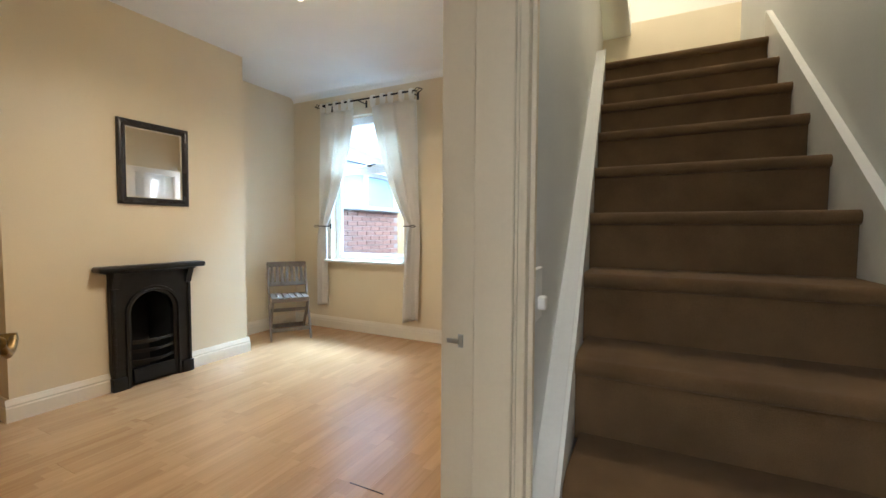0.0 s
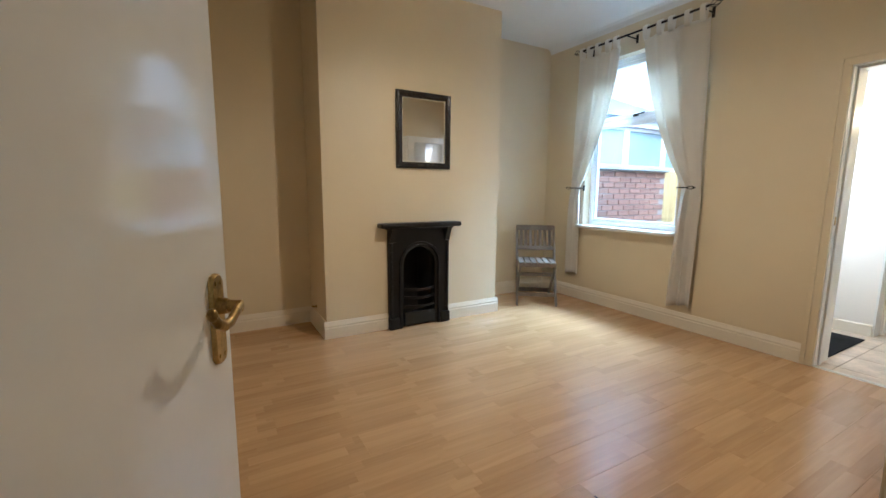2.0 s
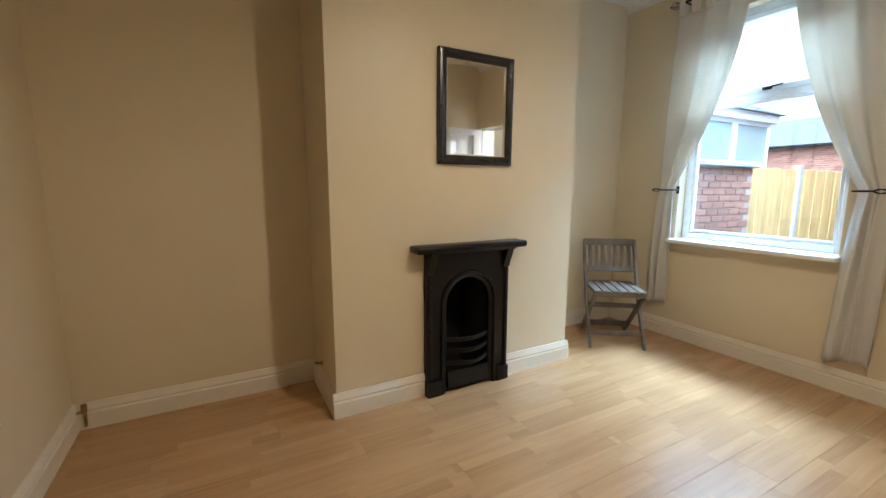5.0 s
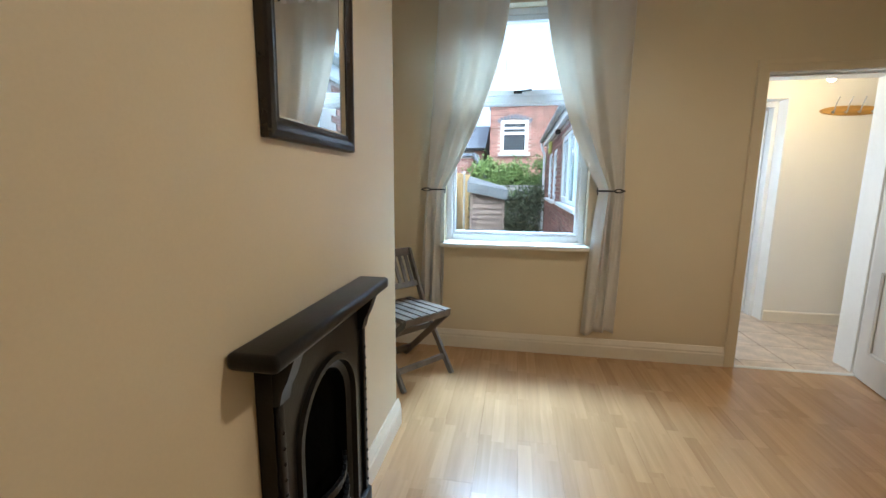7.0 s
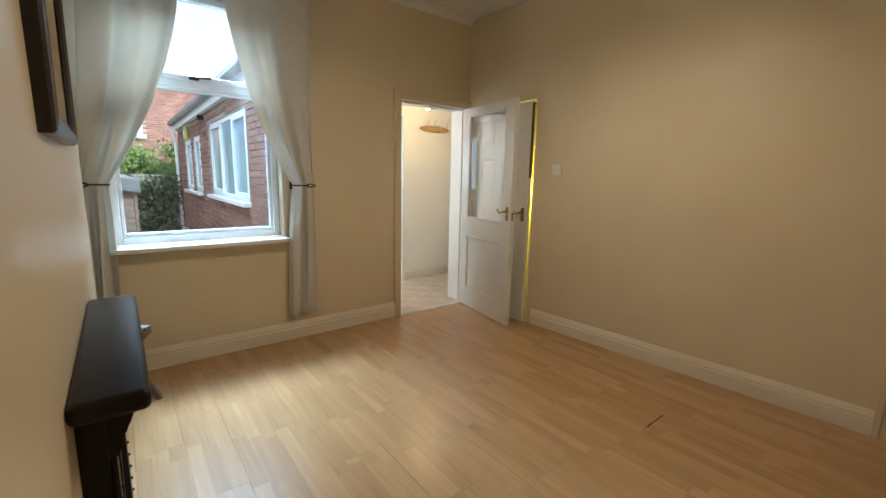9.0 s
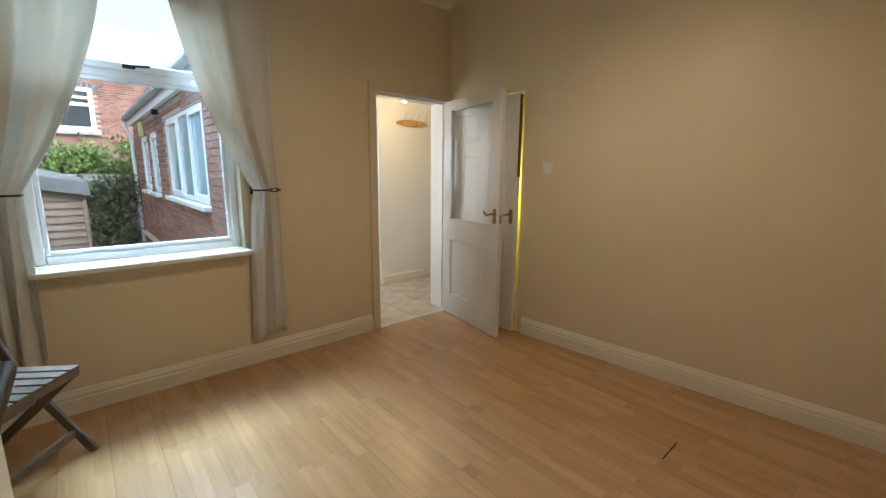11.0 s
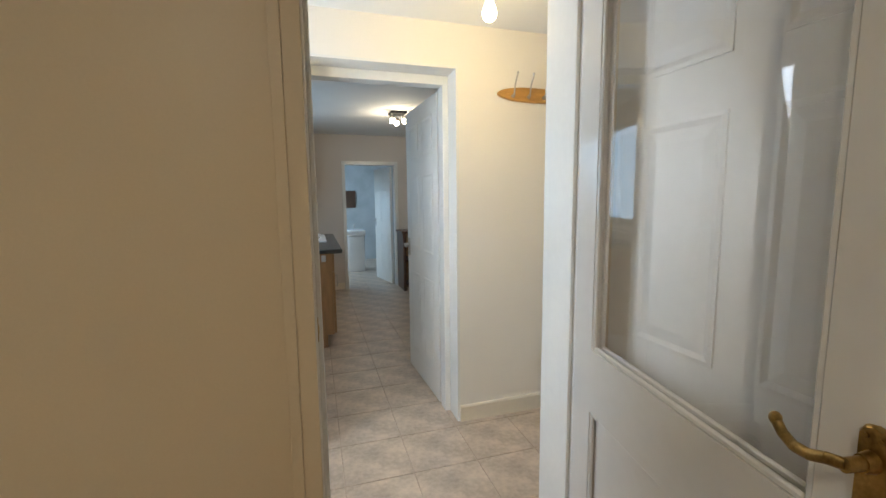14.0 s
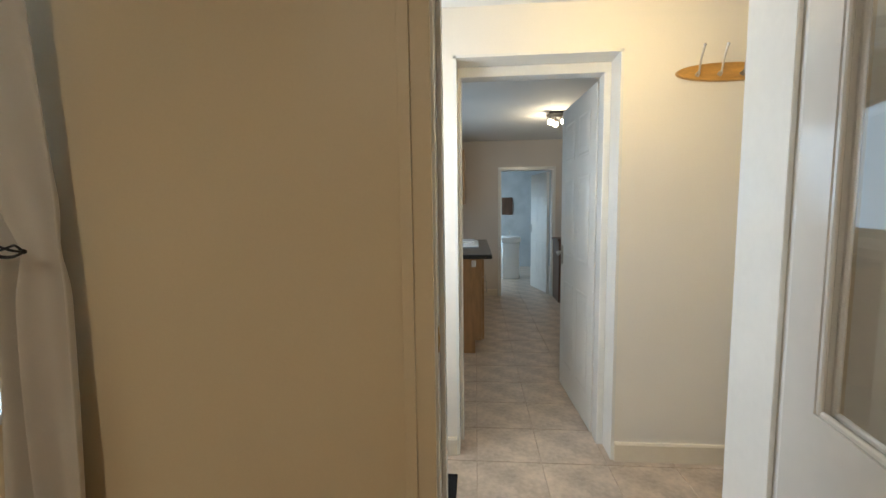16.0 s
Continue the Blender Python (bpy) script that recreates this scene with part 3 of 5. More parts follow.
for s in (-1, 1):
    bm = bmesh.new()
    box(bm, 0.045, 0.058, min(s * 0.262, s * 0.288), max(s * 0.262, s * 0.288), 0.10, 0.76, 0.005, 2)
    part("pilaster", bm, IRON, fire, smooth=True)
    bm = bmesh.new()
    box(bm, 0.0, 0.068, min(s * 0.205, s * 0.298), max(s * 0.205, s * 0.298), 0.0, 0.10, 0.008, 2)
    part("plinth_block", bm, IRON, fire, smooth=True)
    bm = bmesh.new()
    sweep(bm, [(0.045, 0.76), (0.062, 0.765), (0.070, 0.80), (0.085, 0.83), (0.105, 0.885), (0.045, 0.885)], (0, s * 0.245, 0), (0, s * 0.29, 0), (1, 0, 0))
    part("corbel", bm, IRON, fire, smooth=True)
    bm = bmesh.new()
    bmesh.ops.create_icosphere(bm, subdivisions=1, radius=0.006)
    bead = mesh_of(bm, "bead", IRON, True)
    for q in range(14):
        piece("bead", bead, fire, pose(0.058, s * 0.275, 0.14 + q * 0.042))
bm = bmesh.new()
sweep(bm, [(0.0, 0.875), (0.088, 0.875), (0.105, 0.892), (0.0, 0.892)], (0, -0.31, 0), (0, 0.31, 0), (1, 0, 0))
part("cornice", bm, IRON, fire, smooth=True)
bm = bmesh.new()
box(bm, 0.0, 0.122, -0.385, 0.385, 0.89, 0.932, 0.014, 3)
part("mantel_shelf", bm, IRON, fire, smooth=True)
bm = bmesh.new()
for a, b, c, d, e, f in ((-0.36, -0.02, -0.20, -0.155, 0, 0.85), (-0.36, -0.02, 0.155, 0.20, 0, 0.85), (-0.36, -0.33, -0.2, 0.2, 0, 0.85), (-0.36, 0.03, -0.155, 0.155, 0.004, 0.03)):
    box(bm, a, b, c, d, e, f)
part("firebox", bm, SOOT, fire)
for z, bow in ((0.335, 0.05), (0.265, 0.06), (0.185, 0.062)):
    bm = bmesh.new()
    pts = [(0.02 + bow * math.sin(math.pi * i / 12), -0.15 + 0.30 * i / 12, z) for i in range(13)]
    for a, b in zip(pts, pts[1:]):
        bar(bm, a, b, 0.022, 0.014, (0, 0, 1))
    part("grate_bar", bm, IRON, fire, smooth=True)
bm = bmesh.new()
for i in range(7):
    y = -0.12 + 0.04 * i
    bar(bm, (-0.15, y, 0.16), (0.06, y, 0.16), 0.012, 0.012)
part("grate", bm, IRON, fire)
bm = bmesh.new()
sweep(bm, [(0.02, 0.03), (0.055, 0.03), (0.04, 0.13), (0.02, 0.13)], (0, -0.15, 0), (0, 0.15, 0), (1, 0, 0))
part("ash_pan_cover", bm, IRON, fire)

# ---------------------------------------------------------------- mirror
mir = thing("wall_mirror", pose(XB, 2.035, 1.712, 0, 0.6, 0), "rectangular wall mirror in a black frame with pale inner slip", "mirror")


def picture_frame(bm, w, h, profile):
    """Mitred frame; profile of (inset, out) pairs from the outer edge inwards."""
    corners = ((-1, -1), (1, -1), (1, 1), (-1, 1))
    loops = [[bm.verts.new((o, sx * (w / 2 - i), sz * (h / 2 - i))) for sx, sz in corners] for i, o in profile]
    for a, b in zip(loops, loops[1:]):
        for q in range(4):
            bm.faces.new((a[q], a[(q + 1) % 4], b[(q + 1) % 4], b[q]))
    bmesh.ops.recalc_face_normals(bm, faces=bm.faces)
    return bm


part("frame", picture_frame(bmesh.new(), 0.52, 0.635, ((0, 0), (0, 0.024), (0.006, 0.030), (0.020, 0.033), (0.034, 0.028), (0.044, 0.022), (0.052, 0.022), (0.052, 0.002))), BLACKW, mir)
part("slip", picture_frame(bmesh.new(), 0.416, 0.531, ((0, 0.002), (0, 0.017), (0.006, 0.017), (0.008, 0.010))), GILT, mir)
bm = bmesh.new()
box(bm, 0.003, 0.010, -0.208, 0.208, -0.2655, 0.2655)
part("mirror_glass", bm, MIRROR, mir)

# ---------------------------------------------------------------- folding chair
chair = thing("folding_chair", pose(-3.765, 3.492, 0, 0, 0, 53), "weathered grey-brown slatted folding chair in the corner by the window", "chair")
W2 = 0.205
for s in (-1, 1):
    bm = bmesh.new()
    bar(bm, (s * W2, -0.245, 0.0), (s * W2, 0.04, 0.40), 0.022, 0.042)
    bar(bm, (s * W2, 0.03, 0.385), (s * W2, 0.225, 0.815), 0.022, 0.042)
    part("back_post", bm, TEAK, chair)
    bm = bmesh.new()
    bar(bm, (s * (W2 - 0.024), 0.25, 0.0), (s * (W2 - 0.024), -0.225, 0.435), 0.022, 0.042)
    part("leg", bm, TEAK, chair)
    bm = bmesh.new()
    bar(bm, (s * (W2 - 0.046), -0.235, 0.435), (s * (W2 - 0.046), 0.19, 0.425), 0.02, 0.032)
    part("seat_rail", bm, TEAK, chair)
for y, z in ((-0.165, 0.105), (-0.03, 0.30)):
    bm = bmesh.new()
    bar(bm, (-W2, y, z), (W2, y, z), 0.032, 0.018, (0, 0, 1))
    part("stretcher", bm, TEAK, chair)
bm = bmesh.new()
bar(bm, (-W2 + 0.02, 0.16, 0.085), (W2 - 0.02, 0.16, 0.085), 0.04, 0.018, (0, 0, 1))
part("stretcher", bm, TEAK, chair)
for y in (-0.232, 0.185):
    bm = bmesh.new()
    bar(bm, (-W2 + 0.02, y, 0.437), (W2 - 0.02, y, 0.437), 0.03, 0.022, (0, 0, 1))
    part("seat_crossbar", bm, TEAK, chair)
for i in range(6):
    bm = bmesh.new()
    x = -0.165 + i * 0.066
    bar(bm, (x, -0.245, 0.459), (x, 0.19, 0.452), 0.046, 0.012)
    part("seat_slat", bm, TEAK, chair)
for y, z, h in ((0.218, 0.795, 0.05), (0.121, 0.575, 0.034)):
    bm = bmesh.new()
    bar(bm, (-W2, y, z), (W2, y, z), h, 0.02, (0, 0.4, 1))
    part("back_rail", bm, TEAK, chair)
for i in range(7):
    x = -0.159 + i * 0.053
    bm = bmesh.new()
    bar(bm, (x, 0.124, 0.585), (x, 0.212, 0.78), 0.03, 0.010)
    part("back_slat", bm, TEAK, chair)

# ---------------------------------------------------------------- doors


def six_panel_door(name, m, width, height, label, group="", sides=(-1, 1)):
    """A moulded six-panel door; hinge edge at x=0, faces at y = -0.02 and +0.02."""
    d = thing(name, m, label, "door", group)
    bm = bmesh.new()
    box(bm, 0, width, -0.0185, 0.0185, 0.006, height, 0.003)
    part("leaf", bm, SATIN, d)
    cols = ((0.10, width / 2 - 0.045), (width / 2 + 0.045, width - 0.10))
    rows = ((0.20, 0.80), (0.98, 1.52), (1.63, height - 0.11))
    for s in sides:
        for a, b in cols:
            for c, e in rows:
                bm = bmesh.new()
                loops = []
                for ins, out in ((0.0, 0.0185), (0.0, 0.0215), (0.010, 0.0225), (0.022, 0.0190), (0.05, 0.0225), (0.055, 0.0225)):
                    loops.append([bm.verts.new((x, s * out, z)) for x, z in ((a + ins, c + ins), (b - ins, c + ins), (b - ins, e - ins), (a + ins, e - ins))])
                for p, q in zip(loops, loops[1:]):
                    for i in range(4):
                        bm.faces.new((p[i], p[(i + 1) % 4], q[(i + 1) % 4], q[i]))
                bm.faces.new(loops[-1])
                bmesh.ops.recalc_face_normals(bm, faces=bm.faces)
                part("panel", bm, SATIN, d)
    return d


def door_turn(hinge, free):
    a = math.degrees(math.atan2(free[1] - hinge[1], free[0] - hinge[0]))
    return pose(hinge[0], hinge[1], 0, 0, 0, a)


# flush door from the stair lobby into the room, standing part open
HINGE, FREE = (-0.392, -0.002), (-1.079, 0.367)
flush = thing("door_lobby", door_turn(HINGE, FREE), "flush white gloss door standing open with brass lever handle", "door")
bm = bmesh.new()
box(bm, 0, 0.775, -0.02, 0.02, 0.008, 2.0, 0.003, 2)
part("leaf", bm, DOORW, flush)
lever_handle(flush, pose(0.735, 0.02, 1.015, 0, 0, 180), BRASS, 1, 0.135, 0.75)
lever_handle(flush, pose(0.735, -0.02, 1.015), BRASS, -1, 0.135, 0.75)
bm = bmesh.new()
box(bm, 0.774, 0.7765, -0.011, 0.011, 0.98, 1.09, 0.0005)
part("latch_plate", bm, BRASS, flush)

# half-glazed door to the back hall, folded back against the cupboard
GH, GF = (-0.712, 3.972), (-0.85, 3.168)
glazed = thing("door_glazed", door_turn(GH, GF), "white half-glazed panelled door standing open into the room", "door")
GW = math.dist(GH, GF)
bm = bmesh.new()
for a, b, c, e in ((0, 0.100, 0.008, 2.0), (GW - 0.115, GW, 0.008, 2.0), (0.100, GW - 0.115, 0.008, 0.205), (0.100, GW - 0.115, 0.75, 0.93), (0.100, GW - 0.115, 1.925, 2.0)):
    box(bm, a, b, -0.02, 0.02, c, e)
part("leaf_frame", bm, DOORW, glazed)
bm = bmesh.new()
box(bm, 0.095, GW - 0.11, -0.006, 0.006, 0.20, 0.755)
part("lower_panel", bm, DOORW, glazed)
for s in (-1, 1):
    for c, e in ((0.205, 0.75), (0.93, 1.925)):
        lo, hi = sorted((s * 0.008, s * 0.018))
        w = 0.013
        for q in ((0.100, 0.100 + w, c, e), (GW - 0.115 - w, GW - 0.115, c, e), (0.100 + w, GW - 0.115 - w, c, c + w), (0.100 + w, GW - 0.115 - w, e - w, e)):
            part("bead", box(bmesh.new(), q[0], q[1], lo, hi, q[2], q[3], 0.003), DOORW, glazed)
bm = bmesh.new()
box(bm, 0.097, GW - 0.112, -0.003, 0.003, 0.927, 1.928)
pane = part("pane", bm, GLASS, glazed)
pane.visible_shadow = False
lever_handle(glazed, pose(GW - 0.05, -0.02, 1.025), BRASS, -1, 0.125)
lever_handle(glazed, pose(GW - 0.05, 0.02, 1.025, 0, 0, 180), BRASS, 1, 0.125)
bm = bmesh.new()
box(bm, GW - 0.001, GW + 0.0015, -0.011, 0.011, 0.97, 1.04, 0.0005)
part("latch_plate", bm, BRASS, glazed)

# cupboard door in the stair wall, ajar
ch = WR @ Vector((-0.002, 3.163, 0))
cf = WR @ Vector((-0.04, 2.429, 0))
cup = six_panel_door("door_cupboard", door_turn(ch, cf), 0.735, 1.99, "white six-panel understairs cupboard door standing ajar")
lever_handle(cup, pose(0.685, -0.019, 1.01), BRASS, -1, 0.125)

part("edge", box(bmesh.new(), 0.7345, 0.7365, -0.0175, 0.0175, 1.34, 1.988), DARKOAK, cup, "bare brown timber edge")

# kitchen door
kd = six_panel_door("door_kitchen", door_turn((-0.70, 5.45), (-0.735, 6.18)), 0.73, 2.0, "white six-panel kitchen door standing open")
lever_handle(kd, pose(0.68, 0.019, 0.98, 0, 0, 180), STEEL, 1, 0.14)
lever_handle(kd, pose(0.68, -0.019, 0.98), STEEL, -1, 0.14)

# ---------------------------------------------------------------- small things in the room
def socket_plate(m, label):
    sw = thing("blank_wall_plate", m, label, "wall plate")
    bm = bmesh.new()
    box(bm, -0.009, 0.001, -0.044, 0.044, -0.044, 0.044, 0.003, 2)
    part("plate", bm, PLASTIC, sw, smooth=True)
    bm = bmesh.new()
    cyl(bm, (-0.011, 0, 0), (-0.008, 0, 0), 0.016, n=18)
    part("cover_disc", bm, PLASTIC, sw, smooth=True)
    for s in (-1, 1):
        bm = bmesh.new()
        cyl(bm, (-0.0105, s * 0.031, 0), (-0.008, s * 0.031, 0), 0.004, n=8)
        part("screw", bm, STEEL, sw)
    return sw


socket_plate(WR @ pose(0, 2.185, 1.412), "white plastic flex outlet plate on the cream wall")

bm = bmesh.new()
sweep(bm, ((-0.004, 0), (0.004, 0), (0.003, 0.0012), (-0.003, 0.0012)), (-1.36, 1.636, 0.0005), (-1.166, 1.638, 0.0005), (0, 1, 0))
solid("floor_joint_strip", bm, DARKGAP, "thin dark gap where two laminate boards have parted", "floor gap")
bm = bmesh.new()
tube(bm, [(-3.98, 1.158, 0.19), (-3.98, 1.123, 0.19), (-3.985, 1.113, 0.20)], 0.008)
cyl(bm, (-3.98, 1.155, 0.19), (-3.98, 1.148, 0.19), 0.014)
solid("gas_pipe_stub", bm, BRASS, "capped brass gas pipe stub on the chimney breast side", "pipe", smooth=True)
bm = bmesh.new()
tube(bm, [(-4.15, YL - 0.001, 0.10), (-4.15, YL + 0.05, 0.10), (-4.15, YL + 0.05, 0.02)], 0.008)
cyl(bm, (-4.15, YL + 0.05, 0.14), (-4.15, YL + 0.05, 0.10), 0.013)
solid("capped_pipe", bm, BRASS, "short capped pipe in the alcove corner", "pipe", smooth=True)

pend = thing("pendant_lamp", pose(-1.98, 1.96, CH), "white ceiling pendant with a bare lit bulb", "ceiling lamp")
bm = bmesh.new()
lathe(bm, [(0.0, 0.0), (0.045, 0.0), (0.042, -0.018), (0.012, -0.03), (0.0, -0.03)][::-1])
part("ceiling_rose", bm, PLASTIC, pend, smooth=True)
bm = bmesh.new()
cyl(bm, (0, 0, -0.02), (0, 0, -0.15), 0.0035)
part("flex", bm, PLASTIC, pend)
bm = bmesh.new()
lathe(bm, [(0.012, -0.145), (0.02, -0.16), (0.02, -0.195), (0.016, -0.20)][::-1])
part("lamp_holder", bm, PLASTIC, pend, smooth=True)


def bulb_mesh():
    bm = bmesh.new()
    return lathe(bm, [(0.013, 0), (0.014, -0.015), (0.024, -0.035), (0.03, -0.058), (0.026, -0.078), (0.014, -0.09), (0.003, -0.093)][::-1], 16)


ob = part("bulb", bulb_mesh(), BULB, pend, "lit bulb", m=pose(0, 0, -0.20), smooth=True)
ob.visible_shadow = False

# ---------------------------------------------------------------- stair lobby and staircase
SX1 = 0.46
bm = bmesh.new()
box(bm, SX1, SX1 + 0.12, -1.2, 5.0, -0.3, 5.2)
structure("wall_stair_side", bm, STAIRP)
structure("wall_front", wall_mesh(-0.42, SX1, -1.2, -1.08, -0.3, 2.95, ((-0.22, 0.44, 0.0, 2.02),)), STAIRP)
bm = bmesh.new()
box(bm, -0.47, -0.33, -1.2, -0.07, -0.3, 2.95)
structure("wall_lobby_side", bm, STAIRP)
structure("wall_stair_lining", wall_mesh(0.098, 3.28, 0.124, 0.132, 0.0, 5.2, ((2.42, 3.17, 0.0, 2.02),), along="y"), STAIRP, m=WR)
bm = bmesh.new()
box(bm, -0.25, SX1, -1.08, 0.75, 2.85, 2.95)
structure("ceiling_lobby", bm, CEIL)
bm = bmesh.new()
box(bm, -0.42, SX1, -1.08, 0.80, -0.12, -0.001)
structure("floor_lobby", bm, CARPET)
bm = bmesh.new()
box(bm, -0.60, SX1, 4.02, 4.1, 2.3, 5.2)
box(bm, -0.75, -0.65, 0.6, 4.0, 2.96, 5.2)
structure("wall_landing", bm, HALLP)
bm = bmesh.new()
box(bm, -0.75, SX1 + 0.1, 0.7, 4.06, 5.2, 5.3)
box(bm, -0.75, SX1, 0.66, 0.75, 2.95, 5.2)
structure("ceiling_landing", bm, CEIL)

fd = thing("front_door", pose(-0.22, -1.14, 0), "white front door with a frosted glass light", "door")
bm = bmesh.new()
for q in ((0.0, 0.10, 0.0, 2.02), (0.56, 0.66, 0.0, 2.02), (0.10, 0.56, 0.0, 1.0), (0.10, 0.56, 1.92, 2.02)):
    box(bm, q[0], q[1], -0.02, 0.02, q[2], q[3])
part("leaf", bm, UPVC, fd)
bm = bmesh.new()
box(bm, 0.10, 0.56, -0.004, 0.004, 1.0, 1.92)
pane = part("pane", bm, glass("frosted_glass", (0.95, 0.98, 1.0), 0.35), fd)
pane.visible_shadow = False

stairs = tagged(thing("staircase", pose(0, 0, 0), "steep staircase in brown carpet between painted walls", "staircase"), kind="structure")
steps = [(0.145, 0.44), (0.29, 0.58)] + [(0.489 + 0.197 * i, 0.715 + 0.245 * i) for i in range(10)]
for i, (z, y) in enumerate(steps):
    back = steps[i + 1][1] + 0.03 if i + 1 < len(steps) else 4.0
    low = steps[i - 1][0] - 0.02 if i else 0.0
    xl = -0.245 - 0.07 * (y + 0.12 - 0.755) + 0.012
    bm = bmesh.new()
    prof = [(y + 0.022, low), (y + 0.020, z - 0.045)]
    prof += [(y + 0.016 - 0.018 * math.sin(a), z - 0.022 - 0.022 * math.cos(a)) for a in [q * math.pi / 8 for q in range(9)]]
    prof += [(back, z), (back, low)]
    e0 = [bm.verts.new((xl, p, q)) for p, q in prof]
    e1 = [bm.verts.new((SX1 - 0.028, p, q)) for p, q in prof]
    n = len(prof)
    for j in range(n):
        bm.faces.new((e0[j], e1[j], e1[(j + 1) % n], e0[(j + 1) % n]))
    bm.faces.new(e0[::-1])
    bm.faces.new(e1)
    bmesh.ops.recalc_face_normals(bm, faces=bm.faces)
    part("step", bm, CARPET, stairs, smooth=True)
slope = 0.197 / 0.245
for x0, x1, sk, smat, up in ((SX1 - 0.03, SX1 - 0.002, 0.0, WHITE, 0.58), (-0.246, -0.236, -0.07, WHITE, 0.53), (-0.296, -0.247, -0.07, STAIRP, 0.525)):
    bm = bmesh.new()
    vs = []
    for x in (x0, x1):
        ring = []
        for y, z in ((0.42, 0.0), (0.42, up - 0.26), (0.715, up), (3.02, up + slope * 2.305), (3.02, 0.4 + slope * 2.305), (0.9, 0.0)):
            ring.append(bm.verts.new((x + sk * (y - 0.755), y, z)))
        vs.append(ring)
    for j in range(6):
        bm.faces.new((vs[0][j], vs[0][(j + 1) % 6], vs[1][(j + 1) % 6], vs[1][j]))
    bm.faces.new(vs[0][::-1])
    bm.faces.new(vs[1])
    bmesh.ops.recalc_face_normals(bm, faces=bm.faces)
    part("string_board", bm, smat, stairs, "painted string board")
bm = bmesh.new()
tube(bm, [(SX1 - 0.05, 0.9, 1.85), (SX1 - 0.05, 2.8, 1.85 + 1.9 * slope)], 0.024, 12)
for y in (1.1, 2.4):
    tube(bm, [(SX1 + 0.001, y, 1.80 + (y - 0.9) * slope), (SX1 - 0.05, y, 1.83 + (y - 0.9) * slope)], 0.008)
solid("handrail", bm, BLACKW, "dark wooden handrail on the stair wall", "handrail", smooth=True)
sw = thing("light_switch", WR @ pose(WALL_T + 0.012, 0.15, 1.08), "white plastic rocker light switch on the stair wall", "light switch")
bm = bmesh.new()
box(bm, 0.0, 0.010, -0.043, 0.043, -0.043, 0.06, 0.002)
part("plate", bm, PLASTIC, sw)
bm = bmesh.new()
box(bm, 0.010, 0.026, -0.012, 0.012, -0.02, 0.006, 0.003)
part("rocker", bm, PLASTIC, sw)

# understairs cupboard
bm = bmesh.new()
box(bm, 0.36, 0.44, 2.2, 3.3, 0.0, 2.2)
box(bm, WALL_T + 0.02, 0.36, 2.2, 2.26, 0.0, 2.2)
structure("wall_cupboard", bm, LIME, m=WR)
bm = bmesh.new()
box(bm, WALL_T, 0.9, 2.2, 3.3, -0.1, -0.002)
structure("floor_cupboard", bm, DARKGAP, m=WR)

# ---------------------------------------------------------------- back hall
HX0, HX1, HY0, HY1, HC = -2.12, 0.62, YW + 0.23, 5.2, 2.3
structure("wall_hall_far", wall_mesh(HX0, 0.75, HY1, 5.42, -0.3, 2.5, ((-1.485, -0.665, -0.3, 2.075),)), HALLP)
structure("wall_hall_outer", wall_mesh(HY0, HY1, -2.22, HX0, -0.3, 2.5, ((4.36, 5.08, 0.0, 2.0),), along="y"), HALLP)
bm = bmesh.new()
box(bm, HX1, 0.75, HY0, HY1, -0.3, 2.5)
structure("wall_hall_end", bm, HALLP)
bm = bmesh.new()
box(bm, HX0, -1.55, HY0 + 0.001, HY0 + 0.009, 0, HC)
box(bm, -0.60, HX1, HY0 + 0.001, HY0 + 0.009, 0, HC)
box(bm, -1.55, -0.60, HY0 + 0.001, HY0 + 0.009, 2.10, HC)
structure("wall_hall_near_lining", bm, HALLP)
bm = bmesh.new()
box(bm, HX0, HX1, HY0, HY1, HC, HC + 0.1)
structure("ceiling_hall", bm, CEIL)
skirting((-0.665, HY1), (HX1, HY1), (0, -1), PLAIN_SKIRT)
skirting((HX0, HY1), (-1.485, HY1), (0, -1), PLAIN_SKIRT)
skirting((-0.60, HY0 + 0.009), (HX1, HY0 + 0.009), (0, 1), PLAIN_SKIRT)
bm = bmesh.new()
for a, b in ((-1.485, -1.470), (-0.680, -0.665)):
    box(bm, a, b, HY1 - 0.002, 5.422, 0, 2.075)
box(bm, -1.485, -0.665, HY1 - 0.002, 5.422, 2.062, 2.075)
for a, b in ((-1.470, -1.452), (-0.715, -0.680)):
    box(bm, a, b, 5.34, 5.43, 0, 2.01, 0.003)
box(bm, -1.470, -0.680, 5.34, 5.43, 2.01, 2.062, 0.003)
structure("trim_lining_kitchen", bm, WHITE)
bd = thing("back_door", pose(-2.17, 4.36, 0), "white back door with a glazed upper half", "door")
bm = bmesh.new()
for q in ((0.0, 0.10, 0.0, 2.0), (0.62, 0.72, 0.0, 2.0), (0.10, 0.62, 0.0, 0.95), (0.10, 0.62, 1.9, 2.0)):
    box(bm, -0.02, 0.02, q[0], q[1], q[2], q[3])
part("leaf", bm, UPVC, bd)
bm = bmesh.new()
box(bm, -0.004, 0.004, 0.10, 0.62, 0.95, 1.9)
pane = part("pane", bm, GLASS, bd)
pane.visible_shadow = False
bm = bmesh.new()
box(bm, -2.0, -1.475, 4.30, 5.02, 0.0, 0.012, 0.004)
solid("doormat", bm, MATM, "black doormat on the tiled hall floor", "doormat")

